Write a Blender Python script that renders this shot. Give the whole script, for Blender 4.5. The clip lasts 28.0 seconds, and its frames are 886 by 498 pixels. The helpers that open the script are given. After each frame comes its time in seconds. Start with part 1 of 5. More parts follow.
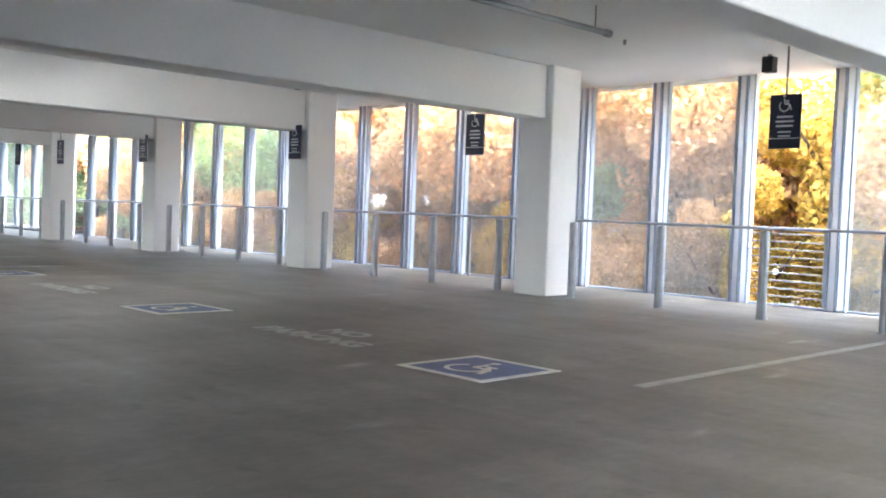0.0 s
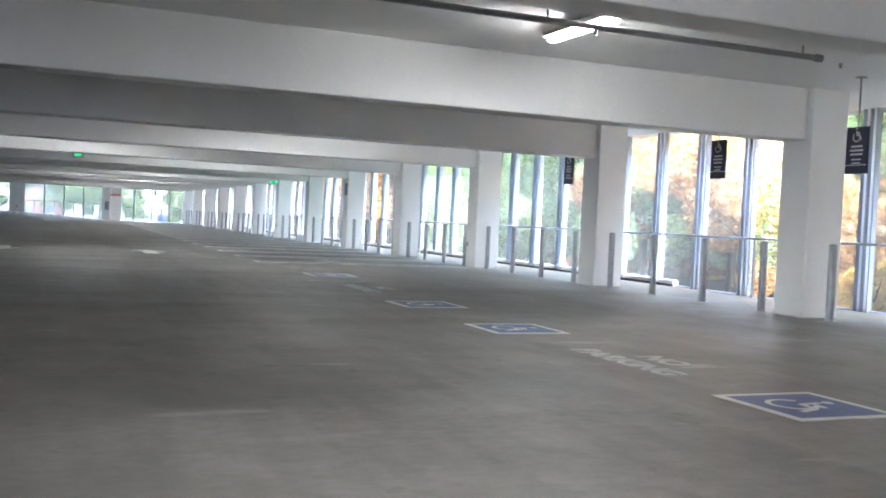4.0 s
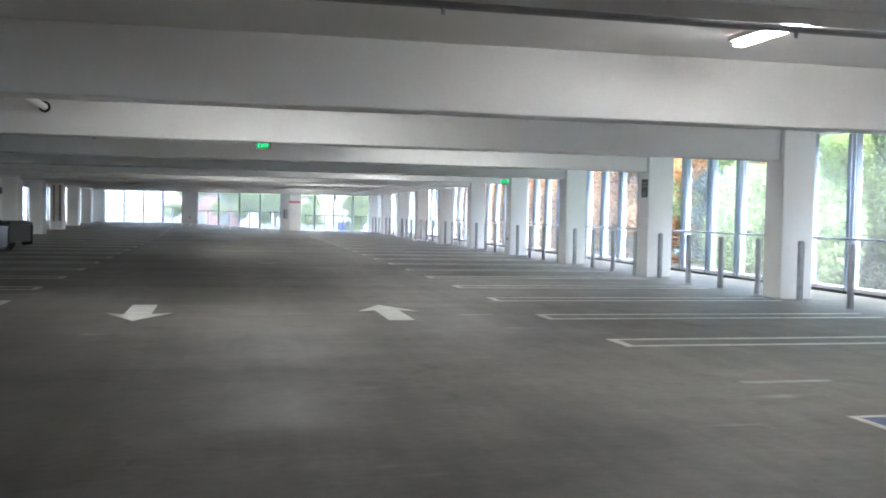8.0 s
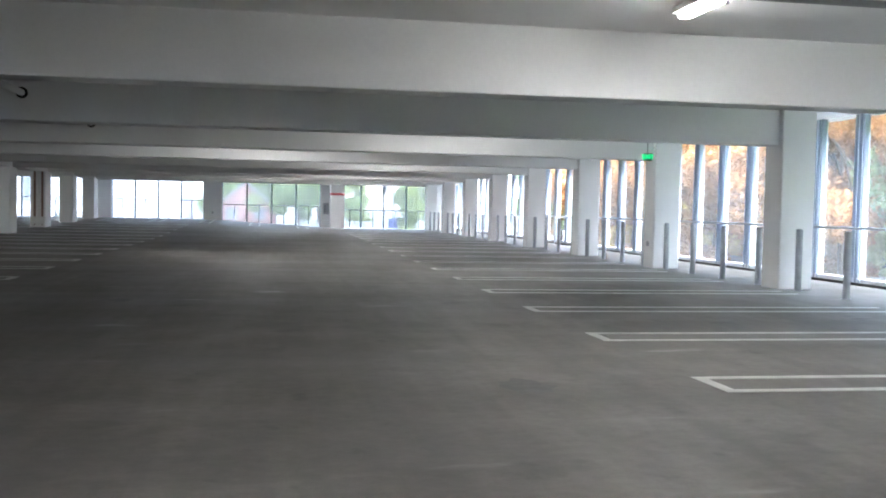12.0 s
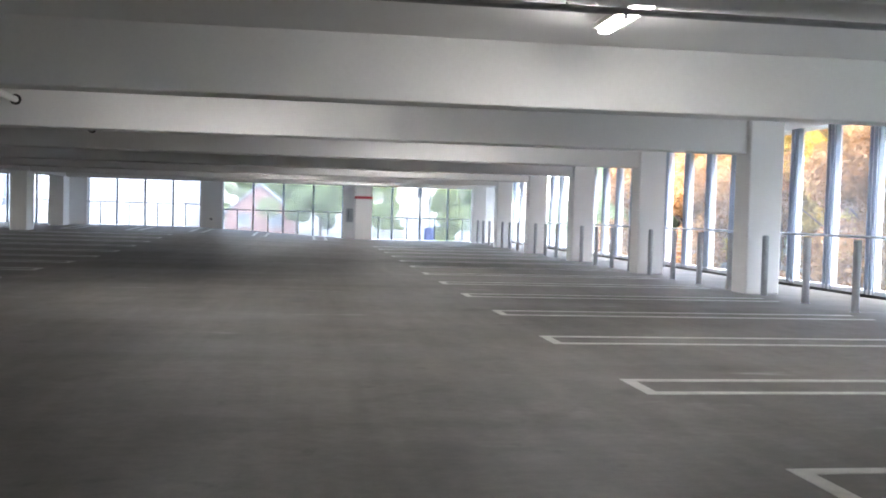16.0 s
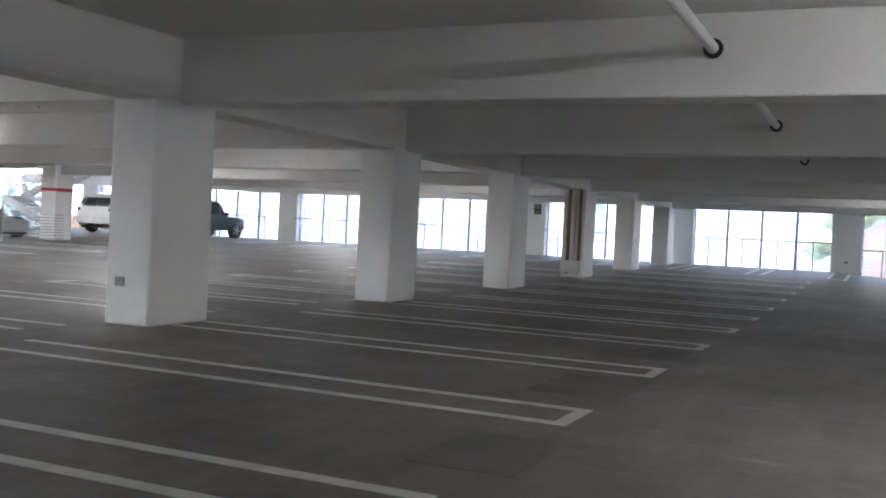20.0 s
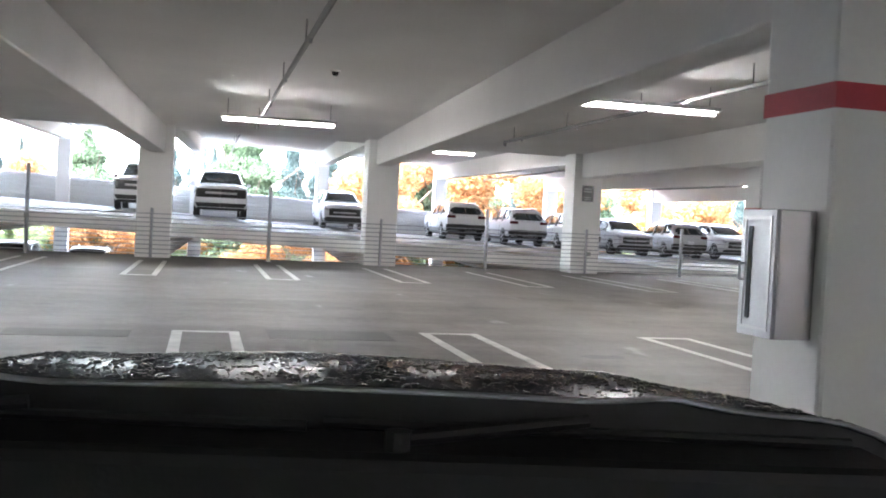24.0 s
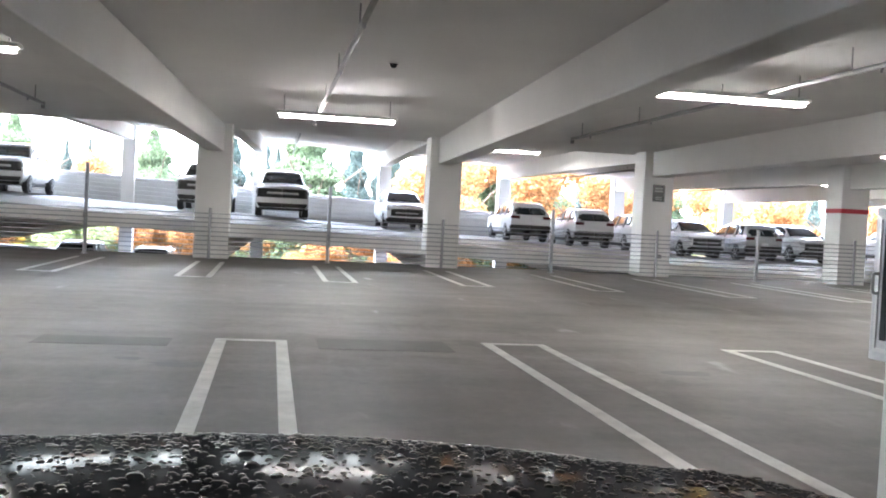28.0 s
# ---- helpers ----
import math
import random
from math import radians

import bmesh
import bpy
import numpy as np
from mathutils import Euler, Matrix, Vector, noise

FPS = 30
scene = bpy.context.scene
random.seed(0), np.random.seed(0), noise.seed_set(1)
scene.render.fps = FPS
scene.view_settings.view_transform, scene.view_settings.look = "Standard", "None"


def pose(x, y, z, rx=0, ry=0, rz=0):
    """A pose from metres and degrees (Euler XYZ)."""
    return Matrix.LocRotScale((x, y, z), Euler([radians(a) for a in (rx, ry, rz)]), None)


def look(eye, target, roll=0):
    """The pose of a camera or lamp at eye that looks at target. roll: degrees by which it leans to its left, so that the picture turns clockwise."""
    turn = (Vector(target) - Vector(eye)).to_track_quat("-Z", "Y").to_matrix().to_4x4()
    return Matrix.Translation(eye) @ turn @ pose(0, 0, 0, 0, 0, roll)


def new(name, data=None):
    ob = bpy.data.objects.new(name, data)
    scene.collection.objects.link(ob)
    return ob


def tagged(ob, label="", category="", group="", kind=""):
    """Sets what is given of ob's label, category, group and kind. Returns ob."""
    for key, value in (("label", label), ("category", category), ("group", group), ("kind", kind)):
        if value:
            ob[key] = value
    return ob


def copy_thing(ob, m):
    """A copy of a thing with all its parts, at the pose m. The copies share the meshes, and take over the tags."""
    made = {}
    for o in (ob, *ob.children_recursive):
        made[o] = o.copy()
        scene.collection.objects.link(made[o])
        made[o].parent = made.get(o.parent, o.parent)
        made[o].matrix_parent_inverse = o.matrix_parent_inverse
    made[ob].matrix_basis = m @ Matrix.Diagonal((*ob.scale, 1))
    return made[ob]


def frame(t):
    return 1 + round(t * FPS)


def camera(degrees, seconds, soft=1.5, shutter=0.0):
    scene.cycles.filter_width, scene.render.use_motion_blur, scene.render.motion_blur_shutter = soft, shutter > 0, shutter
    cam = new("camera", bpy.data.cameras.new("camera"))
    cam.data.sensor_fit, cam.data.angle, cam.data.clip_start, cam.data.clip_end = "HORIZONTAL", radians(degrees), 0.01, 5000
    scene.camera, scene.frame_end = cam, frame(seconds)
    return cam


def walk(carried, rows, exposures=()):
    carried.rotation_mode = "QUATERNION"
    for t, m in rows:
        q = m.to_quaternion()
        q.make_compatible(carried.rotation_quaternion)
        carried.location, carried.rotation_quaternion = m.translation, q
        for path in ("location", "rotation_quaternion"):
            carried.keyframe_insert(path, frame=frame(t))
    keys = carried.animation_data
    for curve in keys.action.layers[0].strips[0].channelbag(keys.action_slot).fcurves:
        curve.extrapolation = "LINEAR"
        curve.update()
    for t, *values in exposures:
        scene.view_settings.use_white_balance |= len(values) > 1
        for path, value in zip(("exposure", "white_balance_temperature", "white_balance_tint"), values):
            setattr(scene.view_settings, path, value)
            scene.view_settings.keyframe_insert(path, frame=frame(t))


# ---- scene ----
PATH = [
    (0, (-1.298, -19.917, 1.112), (0.107, -18.496, 1.034), 2.15),
    (0.5, (-1.271, -18.251, 1.144), (0.027, -16.731, 1.066), 2.34),
    (1, (-1.201, -16.508, 1.153), (0.001, -14.912, 1.076), 2.39),
    (1.5, (-1.096, -14.628, 1.136), (0.017, -12.968, 1.064), 2.46),
    (2, (-0.993, -12.702, 1.123), (0.039, -10.990, 1.054), 2.53),
    (2.5, (-0.876, -10.761, 1.102), (0.082, -9.006, 1.037), 2.60),
    (3, (-0.750, -8.857, 1.093), (0.138, -7.067, 1.031), 2.70),
    (3.5, (-0.683, -7.073, 1.096), (0.139, -5.250, 1.036), 2.74),
    (4, (-0.653, -5.361, 1.091), (0.107, -3.512, 1.034), 2.72),
    (4.5, (-0.535, -3.764, 1.112), (0.157, -1.889, 1.054), 2.60),
    (6.5, (-0.744, 2.505, 1.398), (-0.201, 4.429, 1.328), 1.41),
    (7, (-0.678, 3.779, 1.409), (-0.178, 5.714, 1.339), 1.28),
    (7.5, (-0.629, 5.063, 1.407), (-0.162, 7.006, 1.335), 1.23),
    (8, (-0.560, 6.323, 1.394), (-0.118, 8.272, 1.319), 1.16),
    (8.5, (-0.451, 7.594, 1.383), (-0.028, 9.547, 1.307), 1.13),
    (9, (-0.324, 8.906, 1.370), (0.085, 10.862, 1.291), 1.16),
    (9.5, (-0.180, 10.267, 1.353), (0.217, 12.226, 1.273), 1.10),
    (10, (-0.015, 11.689, 1.337), (0.369, 13.650, 1.256), 0.83),
    (10.5, (0.156, 13.178, 1.309), (0.531, 15.141, 1.227), 0.85),
    (11, (0.275, 14.580, 1.302), (0.642, 16.545, 1.219), 0.91),
    (11.5, (0.410, 15.984, 1.284), (0.765, 17.950, 1.201), 1.02),
    (12, (0.523, 17.398, 1.263), (0.869, 19.366, 1.178), 1.17),
    (12.5, (0.625, 18.689, 1.258), (0.960, 20.658, 1.174), 1.15),
    (14.5, (1.050, 23.935, 1.187), (1.358, 25.909, 1.113), 1.47),
    (15, (1.139, 25.124, 1.204), (1.440, 27.100, 1.132), 1.43),
    (15.5, (1.231, 26.383, 1.218), (1.527, 28.360, 1.147), 1.46),
    (16, (1.324, 27.669, 1.220), (1.611, 29.647, 1.150), 1.61),
    (16.5, (1.395, 28.960, 1.225), (1.669, 30.940, 1.157), 1.53),
    (17, (1.420, 30.237, 1.235), (1.669, 32.221, 1.169), 1.55),
    (17.5, (1.327, 31.490, 1.251), (1.531, 33.479, 1.187), 1.60),
    (18, (1.140, 32.982, 1.195), (1.266, 34.977, 1.137), 1.47),
    (18.5, (0.601, 33.978, 1.224), (0.625, 35.977, 1.165), 1.63),
    (19, (0.027, 34.413, 1.197), (-0.174, 36.402, 1.147), 1.77),
    (19.5, (-0.940, 35.020, 1.213), (-1.448, 36.954, 1.170), 2.76),
    (20, (-1.826, 35.263, 1.196), (-2.652, 37.084, 1.157), 2.86),
    (20.5, (-2.652, 35.343, 1.213), (-3.772, 37.000, 1.169), 3.01),
    (21, (-3.474, 35.360, 1.206), (-4.832, 36.828, 1.159), 3.25),
    (21.5, (-4.068, 35.261, 1.197), (-5.506, 36.650, 1.151), 3.33),
    (22, (-4.454, 35.169, 1.197), (-6.037, 36.390, 1.148), 3.38),
    (22.5, (-4.611, 35.068, 1.187), (-6.353, 36.050, 1.136), 3.02),
    (24.5, (-4.988, 34.928, 1.190), (-6.942, 35.351, 1.131), 2.88),
    (25, (-5.059, 34.922, 1.189), (-7.017, 35.325, 1.129), 2.85),
    (25.5, (-5.111, 34.926, 1.186), (-7.075, 35.301, 1.125), 2.87),
    (26, (-5.183, 34.940, 1.186), (-7.151, 35.290, 1.124), 2.87),
    (26.5, (-5.283, 34.968, 1.186), (-7.252, 35.312, 1.123), 2.91),
    (27, (-5.401, 35.023, 1.183), (-7.370, 35.366, 1.122), 2.91),
    (27.5, (-5.536, 35.083, 1.187), (-7.505, 35.431, 1.125), 2.90),
    (28, (-5.675, 35.120, 1.189), (-7.642, 35.474, 1.127), 2.92),
]
cam = camera(49.5, 28.0, soft=1.9)
walk(cam, [(t, look(eye, target, roll)) for t, eye, target, roll in PATH],
     exposures=[(0.0, 5.52, 5880, 9.5), (2.0, 5.52, 5850, 9), (4.5, 5.6, 5800, 9), (7.0, 5.55, 5930, 9), (10.0, 5.35, 5970, 11), (12.0, 5.45, 5970, 10.5), (14.5, 5.45, 6170, 13), (16.0, 5.35, 6170, 13.5), (17.0, 5.2, 6200, 14), (19.0, 5.4, 6080, 13.5), (20.0, 5.65, 6000, 13), (22.0, 5.65, 5900, 12), (24.5, 5.75, 6150, 13.5), (28.0, 5.65, 6200, 13.5)])

# ---- world and light ----
world = bpy.data.worlds.new("sky")
scene.world = world
world.use_nodes = True
wn = world.node_tree
sky = wn.nodes.new("ShaderNodeTexSky")
sky.sky_type = 'NISHITA'
sky.sun_disc = False
sky.sun_elevation = radians(55)
sky.sun_rotation = radians(156)
sky.dust_density = 1.5
sky.air_density = 1.0
wbg = wn.nodes["Background"]
wbg.inputs["Strength"].default_value = 0.15
veil = wn.nodes.new("ShaderNodeHueSaturation")      # thin cloud takes the blue out of the sky
veil.inputs["Saturation"].default_value = 0.5
wn.links.new(sky.outputs[0], veil.inputs["Color"])
wn.links.new(veil.outputs[0], wbg.inputs["Color"])
sun = new("sun", bpy.data.lights.new("sun", 'SUN'))
sun.data.energy = 0.6
sun.data.angle = radians(35)
sun.data.color = (1.0, 0.96, 0.9)
sun.matrix_world = look((22, -50, 78), (0, 0, 0))

# ---- materials ----
def mat(name, color, rough=0.6, metal=0.0, var=0.12, scale=3.0, fine=60.0, bump=0.1, tint=None, island=False, spec=None, rand=0.0):
    """A surface with two scales of variation, and fine relief."""
    m = bpy.data.materials.new(name)
    m.use_nodes = True
    nt = m.node_tree
    b = nt.nodes["Principled BSDF"]
    b.inputs["Roughness"].default_value = rough
    b.inputs["Metallic"].default_value = metal
    if spec is not None:
        b.inputs["Specular IOR Level"].default_value = spec
    co = nt.nodes.new("ShaderNodeTexCoord")
    n1 = nt.nodes.new("ShaderNodeTexNoise")
    n1.inputs["Scale"].default_value = scale
    n1.inputs["Detail"].default_value = 5
    n2 = nt.nodes.new("ShaderNodeTexNoise")
    n2.inputs["Scale"].default_value = fine
    n2.inputs["Detail"].default_value = 3
    nt.links.new(co.outputs["Object"], n1.inputs["Vector"])
    nt.links.new(co.outputs["Object"], n2.inputs["Vector"])
    mix = nt.nodes.new("ShaderNodeMath")
    mix.operation = 'MULTIPLY_ADD'
    mix.inputs[1].default_value = 0.35
    nt.links.new(n2.outputs["Fac"], mix.inputs[0])
    nt.links.new(n1.outputs["Fac"], mix.inputs[2])
    ramp = nt.nodes.new("ShaderNodeValToRGB")
    lo = [c * (1 - var) for c in color]
    hi = [min(1.0, c * (1 + var)) for c in (tint or color)]
    ramp.color_ramp.elements[0].position = 0.45
    ramp.color_ramp.elements[1].position = 0.9
    ramp.color_ramp.elements[0].color = (*lo, 1)
    ramp.color_ramp.elements[1].color = (*hi, 1)
    nt.links.new(mix.outputs[0], ramp.inputs[0])
    out = ramp.outputs[0]
    if island or rand:
        if island:
            r = nt.nodes.new("ShaderNodeNewGeometry").outputs["Random Per Island"]
        else:
            r = nt.nodes.new("ShaderNodeObjectInfo").outputs["Random"]
        mr = nt.nodes.new("ShaderNodeMapRange")
        mr.inputs["To Min"].default_value = 1 - (rand or 0.45)
        mr.inputs["To Max"].default_value = 1 + (rand or 0.45)
        nt.links.new(r, mr.inputs["Value"])
        mm = nt.nodes.new("ShaderNodeVectorMath")
        mm.operation = 'SCALE'
        nt.links.new(out, mm.inputs[0])
        nt.links.new(mr.outputs[0], mm.inputs["Scale"])
        out = mm.outputs[0]
    nt.links.new(out, b.inputs["Base Color"])
    if bump:
        bp = nt.nodes.new("ShaderNodeBump")
        bp.inputs["Strength"].default_value = bump
        bp.inputs["Distance"].default_value = 0.01
        nt.links.new(n2.outputs["Fac"], bp.inputs["Height"])
        nt.links.new(bp.outputs[0], b.inputs["Normal"])
    return m


def glow(name, color, power):
    m = bpy.data.materials.new(name)
    m.use_nodes = True
    b = m.node_tree.nodes["Principled BSDF"]
    b.inputs["Base Color"].default_value = (*color, 1)
    b.inputs["Emission Color"].default_value = (*color, 1)
    b.inputs["Emission Strength"].default_value = power
    return m


def leafy(name, color, tint, rand=0.5):
    """Leaves: matte, a little light comes through, each clump a shade of its own."""
    m = mat(name, color, rough=0.75, var=0.25, scale=1.5, fine=25, bump=0.0, tint=tint, island=True, spec=0.2, rand=rand)
    b = m.node_tree.nodes["Principled BSDF"]
    b.inputs["Transmission Weight"].default_value = 0.0
    b.inputs["Subsurface Weight"].default_value = 0.0
    tr = m.node_tree.nodes.new("ShaderNodeBsdfTranslucent")
    ad = m.node_tree.nodes.new("ShaderNodeMixShader")
    ad.inputs[0].default_value = 0.5
    src = b.inputs["Base Color"].links[0].from_socket
    nt = m.node_tree
    nt.links.new(src, tr.inputs["Color"])
    nt.links.new(b.outputs[0], ad.inputs[1])
    nt.links.new(tr.outputs[0], ad.inputs[2])
    nt.links.new(ad.outputs[0], nt.nodes["Material Output"].inputs["Surface"])
    return m


def glass_mat(name, tint=(0.82, 0.86, 0.86), haze=0.04):
    """Thin window glass: clear, with a mirror part and a whitish film that imitates glare haze."""
    m = bpy.data.materials.new(name)
    m.use_nodes = True
    nt = m.node_tree
    tr = nt.nodes.new("ShaderNodeBsdfTransparent")
    tr.inputs["Color"].default_value = (*tint, 1)
    gl = nt.nodes.new("ShaderNodeBsdfGlossy")
    gl.inputs["Roughness"].default_value = 0.02
    mx = nt.nodes.new("ShaderNodeMixShader")
    mx.inputs[0].default_value = 0.05
    nt.links.new(tr.outputs[0], mx.inputs[1])
    nt.links.new(gl.outputs[0], mx.inputs[2])
    # pale veil of daylight glare, put into the glass as an uneven translucent layer
    film = nt.nodes.new("ShaderNodeBsdfTranslucent")
    film.inputs["Color"].default_value = (0.9, 0.93, 0.95, 1)
    co = nt.nodes.new("ShaderNodeTexCoord")
    nz = nt.nodes.new("ShaderNodeTexNoise")
    nz.inputs["Scale"].default_value = 1.4
    nz.inputs["Detail"].default_value = 6
    nt.links.new(co.outputs["Object"], nz.inputs["Vector"])
    mr = nt.nodes.new("ShaderNodeMapRange")
    mr.inputs["From Min"].default_value = 0.3
    mr.inputs["From Max"].default_value = 0.7
    mr.inputs["To Min"].default_value = haze * 0.7
    mr.inputs["To Max"].default_value = haze * 1.3
    nt.links.new(nz.outputs["Fac"], mr.inputs["Value"])
    m2 = nt.nodes.new("ShaderNodeMixShader")
    nt.links.new(mr.outputs[0], m2.inputs[0])
    nt.links.new(mx.outputs[0], m2.inputs[1])
    nt.links.new(film.outputs[0], m2.inputs[2])
    nt.links.new(m2.outputs[0], nt.nodes["Material Output"].inputs["Surface"])
    return m


M_WALL = mat("painted_concrete", (0.83, 0.825, 0.81), 0.55, var=0.04, scale=0.7, fine=30, bump=0.12)
M_SOFFIT = mat("painted_ceiling", (0.82, 0.815, 0.80), 0.75, var=0.05, scale=0.5, fine=25, bump=0.1)
M_BEAM = mat("painted_beam", (0.83, 0.825, 0.81), 0.7, var=0.05, scale=0.6, fine=25, bump=0.1)
def deck(name, color):
    """Worn traffic coating: broad smears along the lanes, blotches, fine grit, patches of more and less gloss."""
    m = mat(name, color, 0.55, var=0.16, scale=0.4, fine=55, bump=0.22)
    nt = m.node_tree
    b = nt.nodes["Principled BSDF"]
    co = nt.nodes.new("ShaderNodeTexCoord")
    out = b.inputs["Base Color"].links[0].from_socket
    for sc, k, (lo, hi) in (((0.9, 0.07, 1), 1.0, (0.86, 1.14)), ((0.12, 0.5, 1), 1.3, (0.9, 1.1)), ((2.2, 1.6, 1), 1.0, (0.9, 1.1)), ((6, 0.35, 1), 1.0, (0.94, 1.06)), ((9, 13, 1), 1.0, (0.93, 1.07)), ((0.05, 1.1, 1), 0.9, (0.92, 1.08))):
        mp = nt.nodes.new("ShaderNodeMapping")
        mp.inputs["Scale"].default_value = sc
        nt.links.new(co.outputs["Object"], mp.inputs["Vector"])
        nz = nt.nodes.new("ShaderNodeTexNoise")
        nz.inputs["Scale"].default_value = k
        nz.inputs["Detail"].default_value = 4
        nt.links.new(mp.outputs[0], nz.inputs["Vector"])
        mr = nt.nodes.new("ShaderNodeMapRange")
        mr.inputs["From Min"].default_value = 0.35
        mr.inputs["From Max"].default_value = 0.65
        mr.inputs["To Min"].default_value = lo
        mr.inputs["To Max"].default_value = hi
        nt.links.new(nz.outputs["Fac"], mr.inputs["Value"])
        mm = nt.nodes.new("ShaderNodeVectorMath")
        mm.operation = 'SCALE'
        nt.links.new(out, mm.inputs[0])
        nt.links.new(mr.outputs[0], mm.inputs["Scale"])
        out = mm.outputs[0]
        if k == 1.3:
            rr = nt.nodes.new("ShaderNodeMapRange")
            rr.inputs["From Min"].default_value = 0.35
            rr.inputs["From Max"].default_value = 0.65
            rr.inputs["To Min"].default_value = 0.52
            rr.inputs["To Max"].default_value = 0.68
            nt.links.new(nz.outputs["Fac"], rr.inputs["Value"])
            nt.links.new(rr.outputs[0], b.inputs["Roughness"])
    for sc, (lo, hi), gain in (((1.7, 1.7, 1), (0.60, 0.70), 0.8), ((0.8, 2.6, 1), (0.6, 0.74), 1.18), ((4.5, 3.5, 1), (0.64, 0.72), 0.78), ((0.35, 0.9, 1), (0.58, 0.66), 1.1)):
        mp = nt.nodes.new("ShaderNodeMapping")
        mp.inputs["Scale"].default_value = sc
        mp.inputs["Location"].default_value = (gain * 7, gain * 3, 0)
        nt.links.new(co.outputs["Object"], mp.inputs["Vector"])
        nz = nt.nodes.new("ShaderNodeTexNoise")
        nz.inputs["Scale"].default_value = 1.0
        nz.inputs["Detail"].default_value = 5
        nt.links.new(mp.outputs[0], nz.inputs["Vector"])
        mr = nt.nodes.new("ShaderNodeMapRange")
        mr.inputs["From Min"].default_value = lo
        mr.inputs["From Max"].default_value = hi
        mr.inputs["To Min"].default_value = 1.0
        mr.inputs["To Max"].default_value = gain
        nt.links.new(nz.outputs["Fac"], mr.inputs["Value"])
        mm = nt.nodes.new("ShaderNodeVectorMath")
        mm.operation = 'SCALE'
        nt.links.new(out, mm.inputs[0])
        nt.links.new(mr.outputs[0], mm.inputs["Scale"])
        out = mm.outputs[0]
        if gain == 1.18:
            dm = nt.nodes.new("ShaderNodeMapRange")
            dm.inputs["From Min"].default_value = 0.67
            dm.inputs["From Max"].default_value = 0.74
            dm.inputs["To Min"].default_value = 1.0
            dm.inputs["To Max"].default_value = 0.6
            nt.links.new(nz.outputs["Fac"], dm.inputs["Value"])
            mu = nt.nodes.new("ShaderNodeMath")
            mu.operation = 'MULTIPLY'
            nt.links.new(b.inputs["Roughness"].links[0].from_socket, mu.inputs[0])
            nt.links.new(dm.outputs[0], mu.inputs[1])
            nt.links.new(mu.outputs[0], b.inputs["Roughness"])
    nt.links.new(out, b.inputs["Base Color"])
    return m


M_FLOOR = deck("deck_coating", (0.154, 0.143, 0.130))
M_DARKSPOT = mat("deck_patch", (0.124, 0.117, 0.108), 0.65, var=0.2, scale=2, fine=50, bump=0.2)
M_OIL = mat("oil_stain", (0.085, 0.08, 0.075), 0.5, var=0.3, scale=8, fine=60, bump=0.1)
M_LINE = mat("white_line_paint", (0.57, 0.56, 0.53), 0.5, var=0.2, scale=5, fine=70, bump=0.2)
M_WORN = mat("worn_line_paint", (0.32, 0.32, 0.315), 0.55, var=0.3, scale=6, fine=60, bump=0.2)
M_BLUE = mat("blue_floor_paint", (0.05, 0.075, 0.21), 0.5, var=0.25, scale=6, fine=60, bump=0.2)
M_STEEL = mat("galvanised_steel", (0.36, 0.37, 0.39), 0.42, 0.75, var=0.15, scale=6, fine=80, bump=0.05)
M_ALU = mat("pale_aluminium", (0.80, 0.83, 0.88), 0.5, 0.0, var=0.04, scale=2, fine=40, bump=0.02)
def frit(name, color):
    """White-fritted glass strip: matte, and daylight comes through."""
    m = mat(name, color, 0.4, var=0.03, scale=2, fine=40, bump=0.0)
    nt = m.node_tree
    tr = nt.nodes.new("ShaderNodeBsdfTranslucent")
    tr.inputs["Color"].default_value = (*color, 1)
    mx = nt.nodes.new("ShaderNodeMixShader")
    mx.inputs[0].default_value = 0.6
    nt.links.new(nt.nodes["Principled BSDF"].outputs[0], mx.inputs[1])
    nt.links.new(tr.outputs[0], mx.inputs[2])
    nt.links.new(mx.outputs[0], nt.nodes["Material Output"].inputs["Surface"])
    return m


M_FRIT = frit("white_fritted_glass", (0.80, 0.84, 0.88))
M_ALUD = mat("grey_aluminium", (0.34, 0.39, 0.47), 0.4, 0.3, var=0.06, scale=2, fine=40, bump=0.02)
M_BLACK = mat("black_rubber", (0.02, 0.02, 0.022), 0.6, var=0.2, scale=6, fine=60, bump=0.1)
M_GLASS = glass_mat("window_glass", (0.69, 0.715, 0.715), 0.028)
M_GLASSN = glass_mat("tinted_window_glass", (0.38, 0.39, 0.395), 0.025)
M_CARGLASS = mat("dark_car_glass", (0.03, 0.036, 0.04), 0.06, var=0.1, scale=3, fine=20, bump=0.0)
M_SIGN = mat("navy_sign_face", (0.018, 0.024, 0.055), 0.35, var=0.1, scale=6, fine=40, bump=0.02)
M_SIGNK = mat("black_sign_face", (0.02, 0.021, 0.022), 0.35, var=0.1, scale=6, fine=40, bump=0.02)
M_SIGNW = mat("sign_white", (0.7, 0.71, 0.74), 0.5, var=0.05, scale=6, fine=40, bump=0.0)
M_RED = mat("red_band_paint", (0.47, 0.035, 0.05), 0.5, var=0.12, scale=4, fine=40, bump=0.1)
M_CHROME = mat("brushed_stainless", (0.42, 0.42, 0.43), 0.3, 0.95, var=0.06, scale=4, fine=120, bump=0.04)
M_PIPE = mat("white_pipe", (0.72, 0.72, 0.70), 0.4, var=0.06, scale=4, fine=40, bump=0.03)
M_PIPEG = mat("grey_pipe", (0.30, 0.30, 0.30), 0.45, 0.5, var=0.12, scale=4, fine=40, bump=0.03)
M_BROWN = mat("brown_pipe", (0.23, 0.14, 0.10), 0.5, var=0.15, scale=4, fine=40, bump=0.03)
